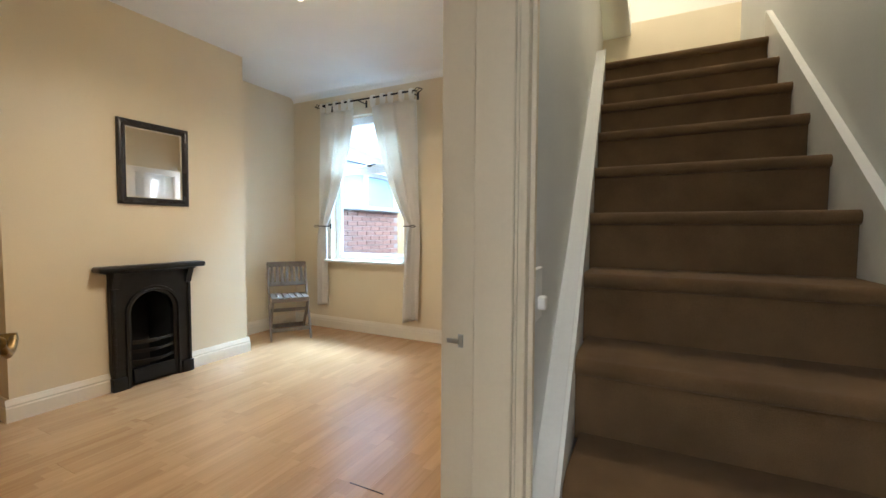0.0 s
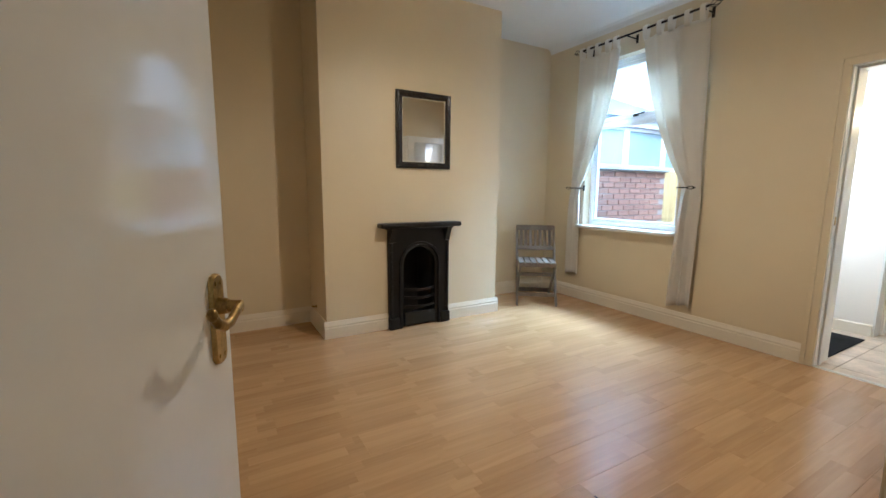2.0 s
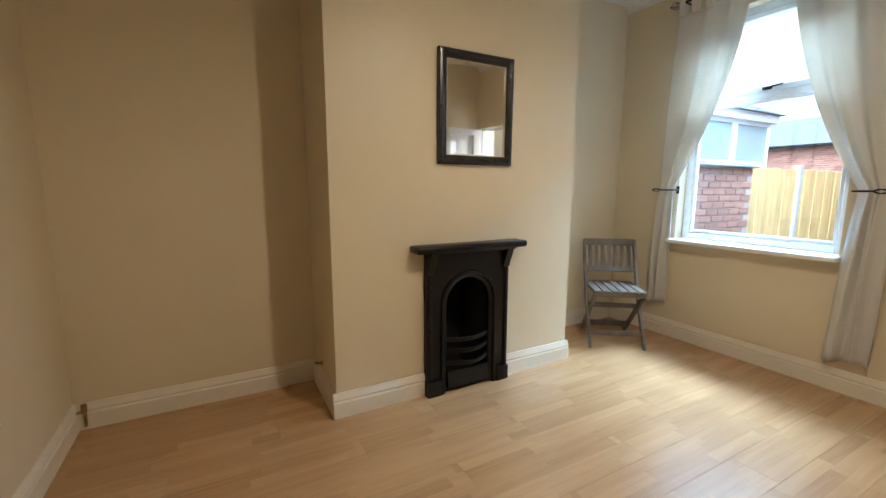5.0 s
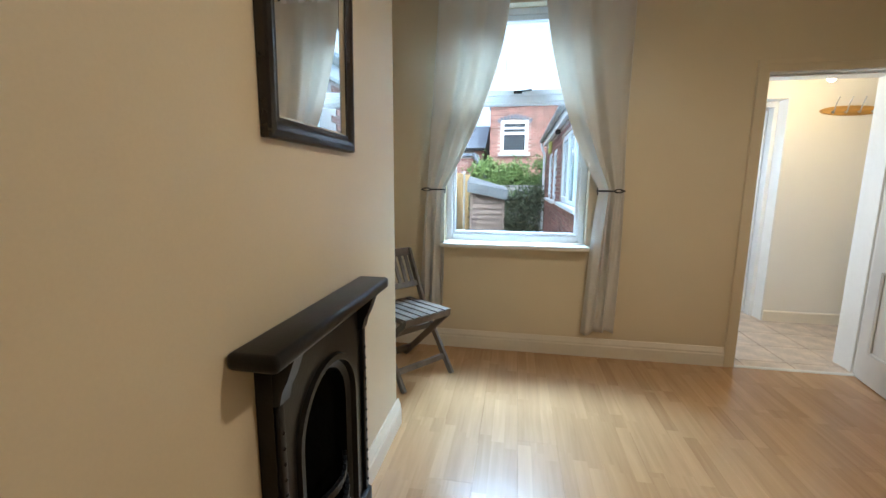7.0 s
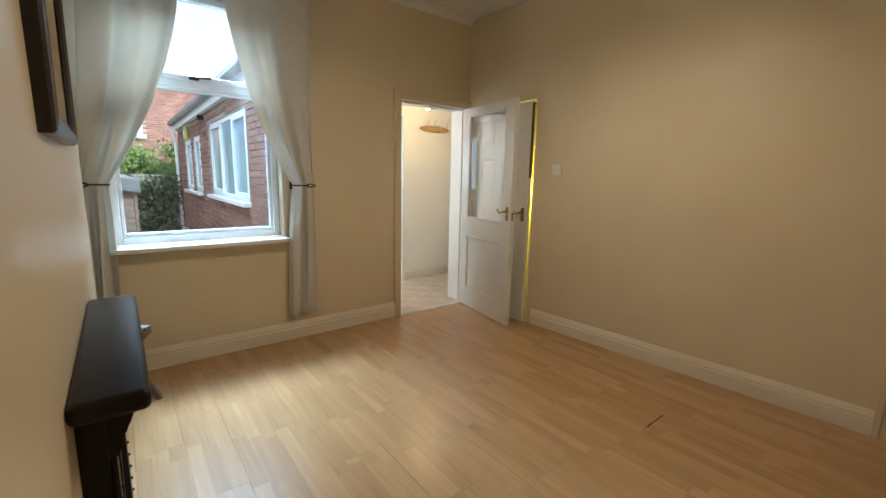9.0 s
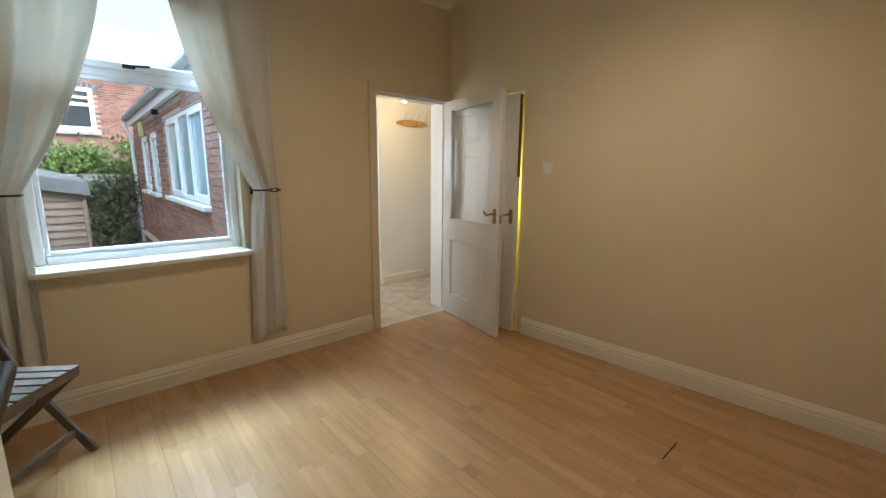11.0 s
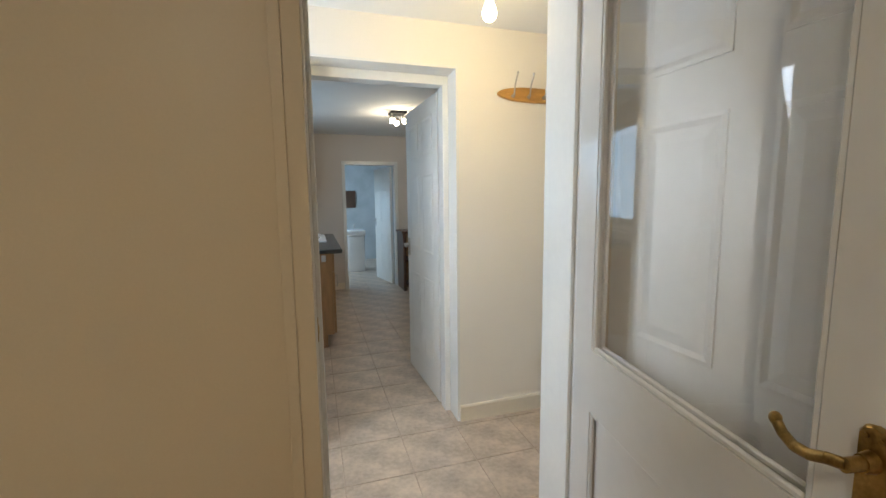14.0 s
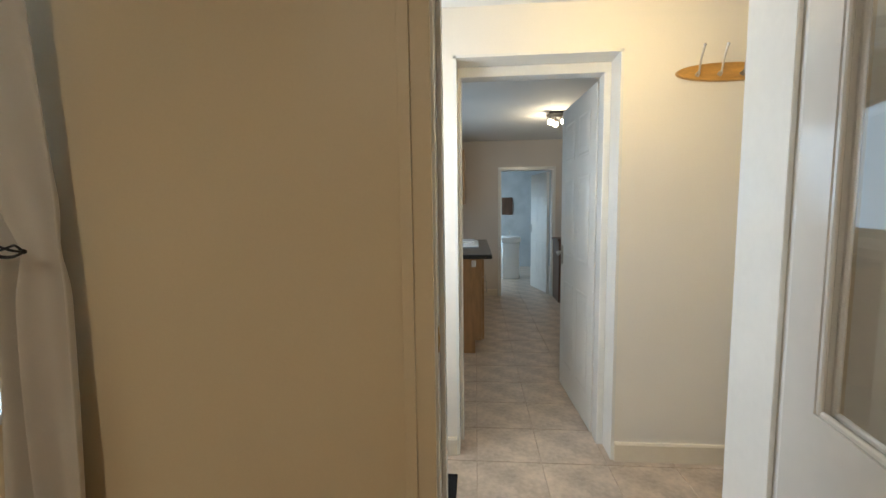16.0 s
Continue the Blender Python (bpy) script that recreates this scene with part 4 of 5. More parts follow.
rack = thing("coat_rack", pose(-0.195, HY1, 1.945), "oval varnished pine coat rack with four metal hooks", "coat rack")
bm = bmesh.new()
pts = []
for i in range(40):
    a = 2 * math.pi * i / 40
    pts.append((0.235 * math.copysign(abs(math.cos(a)) ** 0.9, math.cos(a)), 0.042 * math.sin(a)))
r0 = [bm.verts.new((x, 0, z)) for x, z in pts]
r1 = [bm.verts.new((x, -0.014, z)) for x, z in pts]
r2 = [bm.verts.new((x * 0.98, -0.019, z * 0.9)) for x, z in pts]
for a, b in ((r0, r1), (r1, r2)):
    for i in range(40):
        bm.faces.new((a[i], a[(i + 1) % 40], b[(i + 1) % 40], b[i]))
bm.faces.new(r2)
bm.faces.new(r0[::-1])
bmesh.ops.recalc_face_normals(bm, faces=bm.faces)
part("board", bm, PINE, rack)
for i in range(4):
    x = -0.15 + 0.1 * i
    bm = bmesh.new()
    tube(bm, [(x, -0.018, -0.012), (x, -0.05, -0.005), (x, -0.062, 0.045), (x + 0.004, -0.085, 0.098)], 0.0048)
    tube(bm, [(x, -0.02, -0.012), (x, -0.04, -0.025), (x, -0.055, -0.012)], 0.004)
    bmesh.ops.create_icosphere(bm, subdivisions=1, radius=0.008, matrix=Matrix.Translation((x + 0.004, -0.085, 0.1)))
    part("hook", bm, STEEL, rack, smooth=True)

hl = thing("hall_pendant", pose(-0.74, 4.6, HC), "bare lit bulb on a short white pendant in the hall", "ceiling lamp")
bm = bmesh.new()
lathe(bm, [(0.04, 0.0), (0.038, -0.015), (0.006, -0.03), (0.006, -0.09), (0.016, -0.095), (0.016, -0.135), (0.012, -0.14)][::-1])
part("lamp_holder", bm, PLASTIC, hl, smooth=True)
ob = part("bulb", bulb_mesh(), BULB, hl, "lit bulb", m=pose(0, 0, -0.14), smooth=True)
ob.visible_shadow = False

# ---------------------------------------------------------------- kitchen and bathroom beyond
KX0, KX1, KY0, KY1 = -2.05, 0.75, 5.42, 9.33
K_WINS = ((6.13, 8.57, 0.98, 2.10), (9.60, 10.35, 0.96, 2.0), (10.75, 11.6, 0.96, 2.0))
structure("wall_kitchen_outer", wall_mesh(5.2, 12.8, -2.22, KX0, -0.35, 2.45, K_WINS, along="y"), KITP)
bm = bmesh.new()
box(bm, KX1, KX1 + 0.12, HY1, 12.8, -0.3, 2.5)
structure("wall_kitchen_side", bm, KITP)
structure("wall_kitchen_far", wall_mesh(KX0, KX1, KY1, KY1 + 0.12, -0.3, 2.45, ((-1.0, -0.26, -0.3, 1.875),)), KITP)
bm = bmesh.new()
box(bm, KX0, KX1, KY0, 12.6, 2.31, 2.42)
structure("ceiling_kitchen", bm, CEIL)
bm = bmesh.new()
box(bm, KX0, KX1, 12.5, 12.62, -0.3, 2.45)
structure("wall_bathroom_far", bm, BATHT)
architrave("trim_bathroom_door", -1.0, -0.26, 1.875, KY1, -1, "x", 0.05)
skirting((-1.06, KY1), (KX0, KY1), (0, -1), PLAIN_SKIRT)
bdoor = six_panel_door("door_bathroom", door_turn((-0.29, 9.47), (-0.44, 10.17)), 0.71, 1.86, "white bathroom door standing open", sides=(1,))
lever_handle(bdoor, pose(0.66, 0.019, 0.98, 0, 0, 180), STEEL, 1, 0.14)

unit_y = [6.78, 7.38, 7.98, 8.56]
for a, b in zip(unit_y, unit_y[1:]):
    u = thing("base_cabinet", pose(KX0, a, 0), "oak-effect kitchen base cabinet under a dark worktop", "kitchen cabinet", "kitchen base cabinets")
    bm = bmesh.new()
    box(bm, 0.0, 0.72, 0.001, b - a - 0.001, 0.12, 0.87, 0.002)
    box(bm, 0.0, 0.66, 0.001, b - a - 0.001, 0.0, 0.12)
    part("body", bm, OAK, u)
    bm = bmesh.new()
    box(bm, 0.722, 0.742, 0.006, b - a - 0.006, 0.13, 0.70, 0.003)
    dr = part("door", bm, OAK, u)
    bm = bmesh.new()
    tube(bm, [(0.742, 0.06, 0.56), (0.765, 0.06, 0.56), (0.765, 0.06, 0.66), (0.742, 0.06, 0.66)], 0.005)
    part("handle", bm, STEEL, dr, smooth=True)
    bm = bmesh.new()
    box(bm, 0.722, 0.742, 0.006, b - a - 0.006, 0.71, 0.865, 0.003)
    part("drawer", bm, OAK, u)
bm = bmesh.new()
box(bm, KX0, -1.235, 6.76, 8.60, 0.872, 0.912, 0.008, 2)
solid("worktop", bm, WORKTOP, "dark laminate worktop along the kitchen wall", "worktop")
bm = bmesh.new()
box(bm, KX0, -1.9, 8.61, KY1, 0.0, 0.90)
sk = thing("sink", pose(-1.62, 7.9, 0.912), "white inset sink with drainer in the worktop", "sink")
bm = bmesh.new()
box(bm, -0.25, 0.27, -0.45, 0.45, 0.0, 0.014, 0.005, 2)
part("drainer", bm, CERAMIC, sk)
bm = bmesh.new()
box(bm, -0.2, 0.22, -0.02, 0.42, 0.014, 0.03, 0.005)
part("bowl_rim", bm, CERAMIC, sk)
bm2 = bmesh.new()
tube(bm2, [(-0.21, 0.0, 0.01), (-0.21, 0.0, 0.26), (-0.15, 0.0, 0.30), (-0.06, 0.0, 0.27)], 0.012)
part("tap", bm2, STEEL, sk, smooth=True)
bm.free()
bm = bmesh.new()
box(bm, -0.008, 0.0, -0.02, 0.02, -0.03, 0.03, 0.004)
solid("hanging_tag", bm, CERAMIC, "small white hook on the oak cabinet end", "hook", m=pose(-1.40, 6.775, 0.83, 0, 0, 90))
wc = thing("wall_cabinet", pose(KX0, 6.9, 1.38), "oak-effect kitchen wall cabinet", "kitchen cabinet")
bm = bmesh.new()
box(bm, 0, 0.50, 0.0, 2.35, 0, 0.72, 0.002)
wc_rot = part("body", bm, OAK, wc, m=pose(0.0, 1.72, 0))
bm = bmesh.new()
box(bm, 0.502, 0.52, 1.724, 2.35, 0.003, 0.717, 0.003)
part("door", bm, OAK, wc)

spot = thing("ceiling_spotlight", pose(-0.53, 7.6, 2.31), "dark ceiling spotlight bar with lit bulbs", "ceiling lamp")
bm = bmesh.new()
box(bm, -0.09, 0.09, -0.09, 0.09, -0.025, 0, 0.004)
part("base", bm, IRON, spot)
for x, y in ((-0.07, -0.05), (0.06, -0.06), (0.0, 0.07)):
    bm = bmesh.new()
    cyl(bm, (x, y, -0.02), (x, y, -0.05), 0.008)
    lathe(bm, [(0.02, -0.05), (0.03, -0.06), (0.035, -0.085)][::-1], 14, pose(x, y, 0))
    lampb = part("spot_head", bm, STEEL, spot, smooth=True)
    bm = bmesh.new()
    bmesh.ops.create_icosphere(bm, subdivisions=2, radius=0.03, matrix=Matrix.Translation((x, y, -0.105)))
    ob = part("bulb", bm, BULB, spot, "lit bulb", smooth=True)
    ob.visible_shadow = False

desk = thing("side_cabinet", pose(0.12, 9.08, 0), "dark wooden open-fronted side cabinet against the kitchen wall", "cabinet")
for q in ((-0.36, -0.32, 0, 0.86), (0.32, 0.36, 0, 0.86)):
    bm = bmesh.new()
    box(bm, q[0], q[1], -0.22, 0.22, q[2], q[3], 0.003)
    part("side_panel", bm, DARKOAK, desk)
for z in (0.06, 0.44):
    bm = bmesh.new()
    box(bm, -0.32, 0.32, -0.21, 0.22, z, z + 0.025, 0.002)
    part("shelf", bm, DARKOAK, desk)
bm = bmesh.new()
box(bm, -0.38, 0.38, -0.24, 0.23, 0.86, 0.89, 0.005)
part("top", bm, DARKOAK, desk)
bm = bmesh.new()
box(bm, -0.32, 0.32, 0.20, 0.22, 0.085, 0.86)
part("back_panel", bm, OAK, desk)

vb = thing("washbasin", pose(-0.735, 11.0, 0), "white washbasin on a full pedestal cabinet", "washbasin")
bm = bmesh.new()
box(bm, -0.16, 0.16, -0.2, 0.2, 0, 0.68, 0.02, 2)
part("pedestal", bm, CERAMIC, vb, smooth=True)
bm = bmesh.new()
box(bm, -0.18, 0.18, -0.24, 0.22, 0.68, 0.79, 0.03, 3)
part("basin", bm, CERAMIC, vb, smooth=True)
bm = bmesh.new()
tube(bm, [(0, 0.12, 0.78), (0, 0.12, 0.88), (0, 0.03, 0.87)], 0.012)
part("tap", bm, STEEL, vb, smooth=True)
bm = bmesh.new()
box(bm, -0.80, -0.56, 12.46, 12.5, 1.18, 1.56, 0.005)
solid("wall_picture", bm, DARKOAK, "small brown framed panel on the bathroom wall", "picture")

# ---------------------------------------------------------------- outside
bm = bmesh.new()
box(bm, -300, 300, -300, 300, -1.0, -0.34)
structure("ground", bm, CONCRETE)


def brick_wall(owner, u0, u1, z0, z1, place, skip=(), limit=9999):
    """Bricks on a flat wall face: u runs along the wall, place(u, z) gives the matrix of a brick; skip holds openings."""
    L, H, J = 0.215, 0.065, 0.011
    bm = bmesh.new()
    box(bm, -L / 2, L / 2, -0.012, 0.012, -H / 2, H / 2, 0.004)
    full = mesh_of(bm, "brick", BRICK)
    bm = bmesh.new()
    box(bm, -L / 4 + J / 4, L / 4 - J / 4, -0.012, 0.012, -H / 2, H / 2, 0.004)
    half = mesh_of(bm, "brick_half", BRICK)
    row, n = 0, 0
    z = z0 + H / 2
    while z < z1:
        u = u0 + (0.0 if row % 2 else (L + J) / 2)
        while u < u1 and n < limit:
            hit = any(a - 0.11 < u < b + 0.11 and c - 0.03 < z < d + 0.03 for a, b, c, d in skip)
            if not hit:
                piece("brick", full, owner, place(u, z))
                n += 1
            else:
                for s in (-1, 1):
                    uu = u + s * (L + J) / 4
                    if not any(a - 0.05 < uu < b + 0.05 and c - 0.03 < z < d + 0.03 for a, b, c, d in skip):
                        piece("brick", half, owner, place(uu, z))
                        n += 1
            u += L + J
        z += H + J
        row += 1


def far_bricks(name, u0, u1, z0, z1, place, parent, skip=()):
    """Bricks of a wall farther off, joined into one mesh."""
    L, H, J = 0.215, 0.065, 0.012
    verts, faces = [], []
    row, z = 0, z0
    while z + H < z1:
        u = u0 - (0.0 if row % 2 else (L + J) / 2)
        while u < u1:
            a, b = max(u, u0), min(u + L, u1)
            if b - a > 0.03 and not any(p - 0.1 < (a + b) / 2 < q + 0.1 and c - 0.05 < z < d for p, q, c, d in skip):
                k = len(verts)
                for du, dv in ((a, z), (b, z), (b, z + H), (a, z + H)):
                    verts.append(place(du, 0.0, dv))
                for du, dv in ((a + 0.004, z + 0.004), (b - 0.004, z + 0.004), (b - 0.004, z + H - 0.004), (a + 0.004, z + H - 0.004)):
                    verts.append(place(du, 0.012, dv))
                faces.append((k + 4, k + 5, k + 6, k + 7))
                for i in range(4):
                    faces.append((k + i, k + (i + 1) % 4, k + 4 + (i + 1) % 4, k + 4 + i))
            u += L + J
        z += H + J
        row += 1
    me = bpy.data.meshes.new(name)
    me.from_pydata(verts, [], faces)
    me.materials.append(FAR_BRICK)
    ob = new(name, me)
    ob.parent = parent
    return tagged(ob, kind="stuff")


# Slate lightened in its colour to give the far roof its haze.
HAZY_SLATE = material("haze_paled_slate", (0.30, 0.33, 0.36), 0.7, vary=0.12, scale=4, grain=30, bump=0.2)
FAR_BRICK = material("weathered_red_brick", (0.28, 0.135, 0.105), 0.9, vary=0.2, scale=3, grain=30, bump=0.2, color2=(0.18, 0.085, 0.07))
_nt = FAR_BRICK.node_tree
_geo, _hsv = _nt.nodes.new("ShaderNodeNewGeometry"), _nt.nodes.new("ShaderNodeHueSaturation")
_mr = _nt.nodes.new("ShaderNodeMapRange")
_mr.inputs["To Min"].default_value, _mr.inputs["To Max"].default_value = 0.65, 1.35
_nt.links.new(_geo.outputs["Random Per Island"], _mr.inputs["Value"])
_nt.links.new(_mr.outputs[0], _hsv.inputs["Value"])
_ramp = next(n for n in _nt.nodes if n.type == "VALTORGB")
_nt.links.new(_ramp.outputs[0], _hsv.inputs["Color"])
_nt.links.new(_hsv.outputs[0], _nt.nodes["Principled BSDF"].inputs["Base Color"])


def upvc_window(parent_name, m, w, h, lights, pane_mat, label, sill=True):
    """A white window; x along the wall, faces -y, base at z=0. lights: widths as fractions."""
    wd = thing(parent_name, m, label, "window")
    part("frame", rect_frame(bmesh.new(), 0, w, 0, h, 0.055, -0.03, 0.03), UPVC, wd)
    x = 0.05
    for i, f in enumerate(lights):
        x1 = x + (w - 0.1) * f
        if i:
            bm = bmesh.new()
            box(bm, x - 0.035, x + 0.035, -0.03, 0.03, 0.05, h - 0.05, 0.005)
            part("mullion", bm, UPVC, wd)
        if i % 2 == 0:
            part("casement", rect_frame(bmesh.new(), x, x1, 0.05, h - 0.05, 0.05, -0.042, 0.0), UPVC, wd)
        bm = bmesh.new()
        box(bm, x, x1, -0.006, 0.0, 0.05, h - 0.05)
        pn = part("pane", bm, pane_mat, wd)
        x = x1
    if sill:
        bm = bmesh.new()
        box(bm, -0.06, w + 0.06, -0.13, 0.0, -0.06, 0.0, 0.008)
        part("sill", bm, UPVC, wd)
    return wd


# the extension's brick side, windows, eaves
ext = tagged(new("wall_extension"), "red brick side of the single-storey extension", kind="structure")
ob = structure("wall_extension_backing", wall_mesh(4.26, 12.8, -2.275, -2.22, -0.35, 2.45, K_WINS, along="y"), MORTAR)
EXT_X = -2.285
NETGLASS = material("frosted_bathroom_glass", (0.35, 0.48, 0.50), 0.15, vary=0.08, scale=1.0, bump=0.0)
for (a, b, c, d), lights, pm in zip(K_WINS, ((0.34, 0.33, 0.33), (1.0,), (1.0,)), (SKYREFL_GLASS, NETGLASS, NETGLASS)):
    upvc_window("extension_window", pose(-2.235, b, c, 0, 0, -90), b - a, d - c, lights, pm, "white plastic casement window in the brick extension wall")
bm = bmesh.new()
box(bm, -2.36, -2.29, 4.3, 12.85, 2.30, 2.46, 0.004)
box(bm, -2.36, -2.22, 4.3, 12.85, 2.46, 2.475)
structure("trim_fascia", bm, UPVC)
gut = thing("gutter", pose(0, 0, 0), "grey plastic gutter along the extension eaves", "gutter")
bm = bmesh.new()
n = 8
ring0, ring1 = [], []
for i in range(n + 1):
    a = math.pi + math.pi * i / n
    ring0.append(bm.verts.new((-2.415 + 0.055 * math.cos(a), 4.3, 2.46 + 0.055 * math.sin(a))))
    ring1.append(bm.verts.new((-2.415 + 0.055 * math.cos(a), 12.9, 2.46 + 0.055 * math.sin(a))))
for i in range(n):
    bm.faces.new((ring0[i], ring0[i + 1], ring1[i + 1], ring1[i]))
ch_ = part("channel", bm, STONE, gut, smooth=True)
ch_.modifiers.new("thickness", "SOLIDIFY").thickness = 0.004
bm = bmesh.new()
tube(bm, [(-2.415, 12.82, 2.40), (-2.415, 12.82, 2.30), (-2.33, 12.82, 2.1), (-2.33, 12.82, -0.3)], 0.034, 10)
part("downpipe", bm, UPVC, gut, smooth=True)
bm = bmesh.new()
v = [bm.verts.new(p) for p in ((-2.45, 4.26, 2.50), (0.9, 4.26, 3.75), (0.9, 12.9, 3.75), (-2.45, 12.9, 2.50), (-2.45, 4.26, 2.45), (0.9, 4.26, 2.45), (0.9, 12.9, 2.45), (-2.45, 12.9, 2.45))]
for f in ((0, 1, 2, 3), (7, 6, 5, 4), (0, 4, 5, 1), (1, 5, 6, 2), (2, 6, 7, 3), (3, 7, 4, 0)):
    bm.faces.new([v[i] for i in f])
structure("roof_extension", bm, SLATE)
fl = thing("security_light", pose(-2.29, 8.9, 2.22), "small black security light on the extension wall", "outdoor lamp")
bm = bmesh.new()
box(bm, -0.10, -0.02, -0.06, 0.06, -0.03, 0.05, 0.01)
part("head", bm, IRON, fl)
bm = bmesh.new()
cyl(bm, (-0.03, 0, 0), (0.0, 0, 0), 0.012)
part("bracket", bm, IRON, fl)

ab = thing("alarm_box", pose(-2.29, 10.95, 2.12), "yellow-green alarm box high on the brick extension wall", "alarm box")
bm = bmesh.new()
box(bm, -0.07, 0.0, -0.12, 0.12, -0.13, 0.13, 0.015, 2)
part("cover", bm, material("faded_yellow_plastic", (0.55, 0.55, 0.16), 0.45, vary=0.08), ab, smooth=True)
bm = bmesh.new()
box(bm, -0.075, -0.069, -0.07, 0.07, -0.03, 0.03, 0.002)
part("badge", bm, UPVC, ab)

# low brick wall with coping beside the yard
low = tagged(new("wall_yard"), "red brick boundary wall with stone coping", kind="structure")
bm = bmesh.new()
box(bm, -4.36, -4.155, 4.28, 6.34, -0.34, 1.50)
structure("wall_yard_core", bm, MORTAR)
bm = bmesh.new()
box(bm, -4.42, -4.09, 4.28, 6.38, 1.50, 1.565, 0.012)
structure("trim_coping", bm, STONE)

# fence
fence = thing("garden_fence", pose(0, 0, -0.34), "buff timber panel fence with grey posts", "fence")
y = 6.42
while y < 13.2:
    bm = bmesh.new()
    box(bm, -4.46, -4.36, y, y + 0.09, 0, 1.93, 0.006)
    part("post", bm, STONE, fence)
    for i in range(9):
        bm = bmesh.new()
        box(bm, -4.425 + 0.008 * (i % 2), -4.405 + 0.008 * (i % 2), y + 0.09 + i * 0.178, y + 0.09 + i * 0.178 + 0.182, 0.05, 1.86 + 0.01 * (i % 3), 0.003)
        part("board", bm, FENCE, fence)
    y += 1.69

# neighbour's outbuilding with a band of windows
ob_h = thing("neighbour_outbuilding", pose(-5.15, 4.6, -0.34), "brick outbuilding with a band of white windows and slate roof", "building")
bm = bmesh.new()
box(bm, -3.0, 0.0, 0.0, 4.25, 0.0, 1.93)
part("wall", bm, FAR_BRICK, ob_h)
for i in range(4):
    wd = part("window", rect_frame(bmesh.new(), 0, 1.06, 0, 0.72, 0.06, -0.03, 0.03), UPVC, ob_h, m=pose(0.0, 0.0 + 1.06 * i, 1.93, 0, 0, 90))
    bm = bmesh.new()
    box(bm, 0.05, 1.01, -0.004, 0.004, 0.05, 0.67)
    part("pane", bm, SKYREFL_GLASS, wd)
bm = bmesh.new()
box(bm, -3.0, -0.05, 0.03, 4.22, 1.93, 2.65)
part("core", bm, MORTAR, ob_h)
bm = bmesh.new()
box(bm, -3.1, 0.10, -0.05, 4.33, 2.65, 2.78, 0.005)
part("fascia", bm, UPVC, ob_h)
bm = bmesh.new()
v = [bm.verts.new(p) for p in ((0.18, -0.1, 2.78), (0.18, 4.4, 2.78), (-1.5, 3.0, 3.6), (-1.5, 0.3, 3.6), (-3.1, -0.1, 2.78), (-3.1, 4.4, 2.78))]
for f in ((0, 1, 2, 3), (1, 5, 2), (5, 4, 3, 2), (4, 0, 3), (0, 4, 5, 1)):
    bm.faces.new([v[i] for i in f])
part("roof", bm, SLATE, ob_h)

# shed
shed = thing("garden_shed", pose(-3.98, 9.5, -0.34, 0, 0, 4), "low weathered timber shed with a sloping felt roof", "shed")
for i in range(13):
    z = i * 0.112
    top = 1.50
    if z > top:
        break
    bm = bmesh.new()
    v = []
    for yy, zz in ((0.0, z), (-0.034, z), (-0.006, z + 0.118), (0.0, z + 0.118)):
        v.append((yy, zz))
    e0 = [bm.verts.new((0.0, a, b)) for a, b in v]
    e1 = [bm.verts.new((0.66, a, b)) for a, b in v]
    for j in range(4):
        bm.faces.new((e0[j], e1[j], e1[(j + 1) % 4], e0[(j + 1) % 4]))
    bm.faces.new(e0[::-1])
    bm.faces.new(e1)
    bmesh.ops.recalc_face_normals(bm, faces=bm.faces)
    part("board", bm, SHEDW, shed)
bm = bmesh.new()
box(bm, 0.0, 0.66, 0.0, 1.0, 0.0, 1.46)
part("body", bm, SHEDW, shed)
for x in (-0.02, 0.64):
    bm = bmesh.new()
    box(bm, x, x + 0.05, -0.05, 0.0, 0.0, 1.50, 0.003)
    part("corner_post", bm, SHEDW, shed)
bm = bmesh.new()
v = [bm.verts.new(p) for p in ((-0.08, -0.12, 1.46), (0.74, -0.12, 1.30), (0.74, 1.1, 1.52), (-0.08, 1.1, 1.74), (-0.08, -0.12, 1.66), (0.74, -0.12, 1.50), (0.74, 1.1, 1.56), (-0.08, 1.1, 1.80))]
for f in ((3, 2, 1, 0), (4, 5, 6, 7), (0, 1, 5, 4), (1, 2, 6, 5), (2, 3, 7, 6), (3, 0, 4, 7)):
    bm.faces.new([v[i] for i in f])
part("roof", bm, FELT, shed)


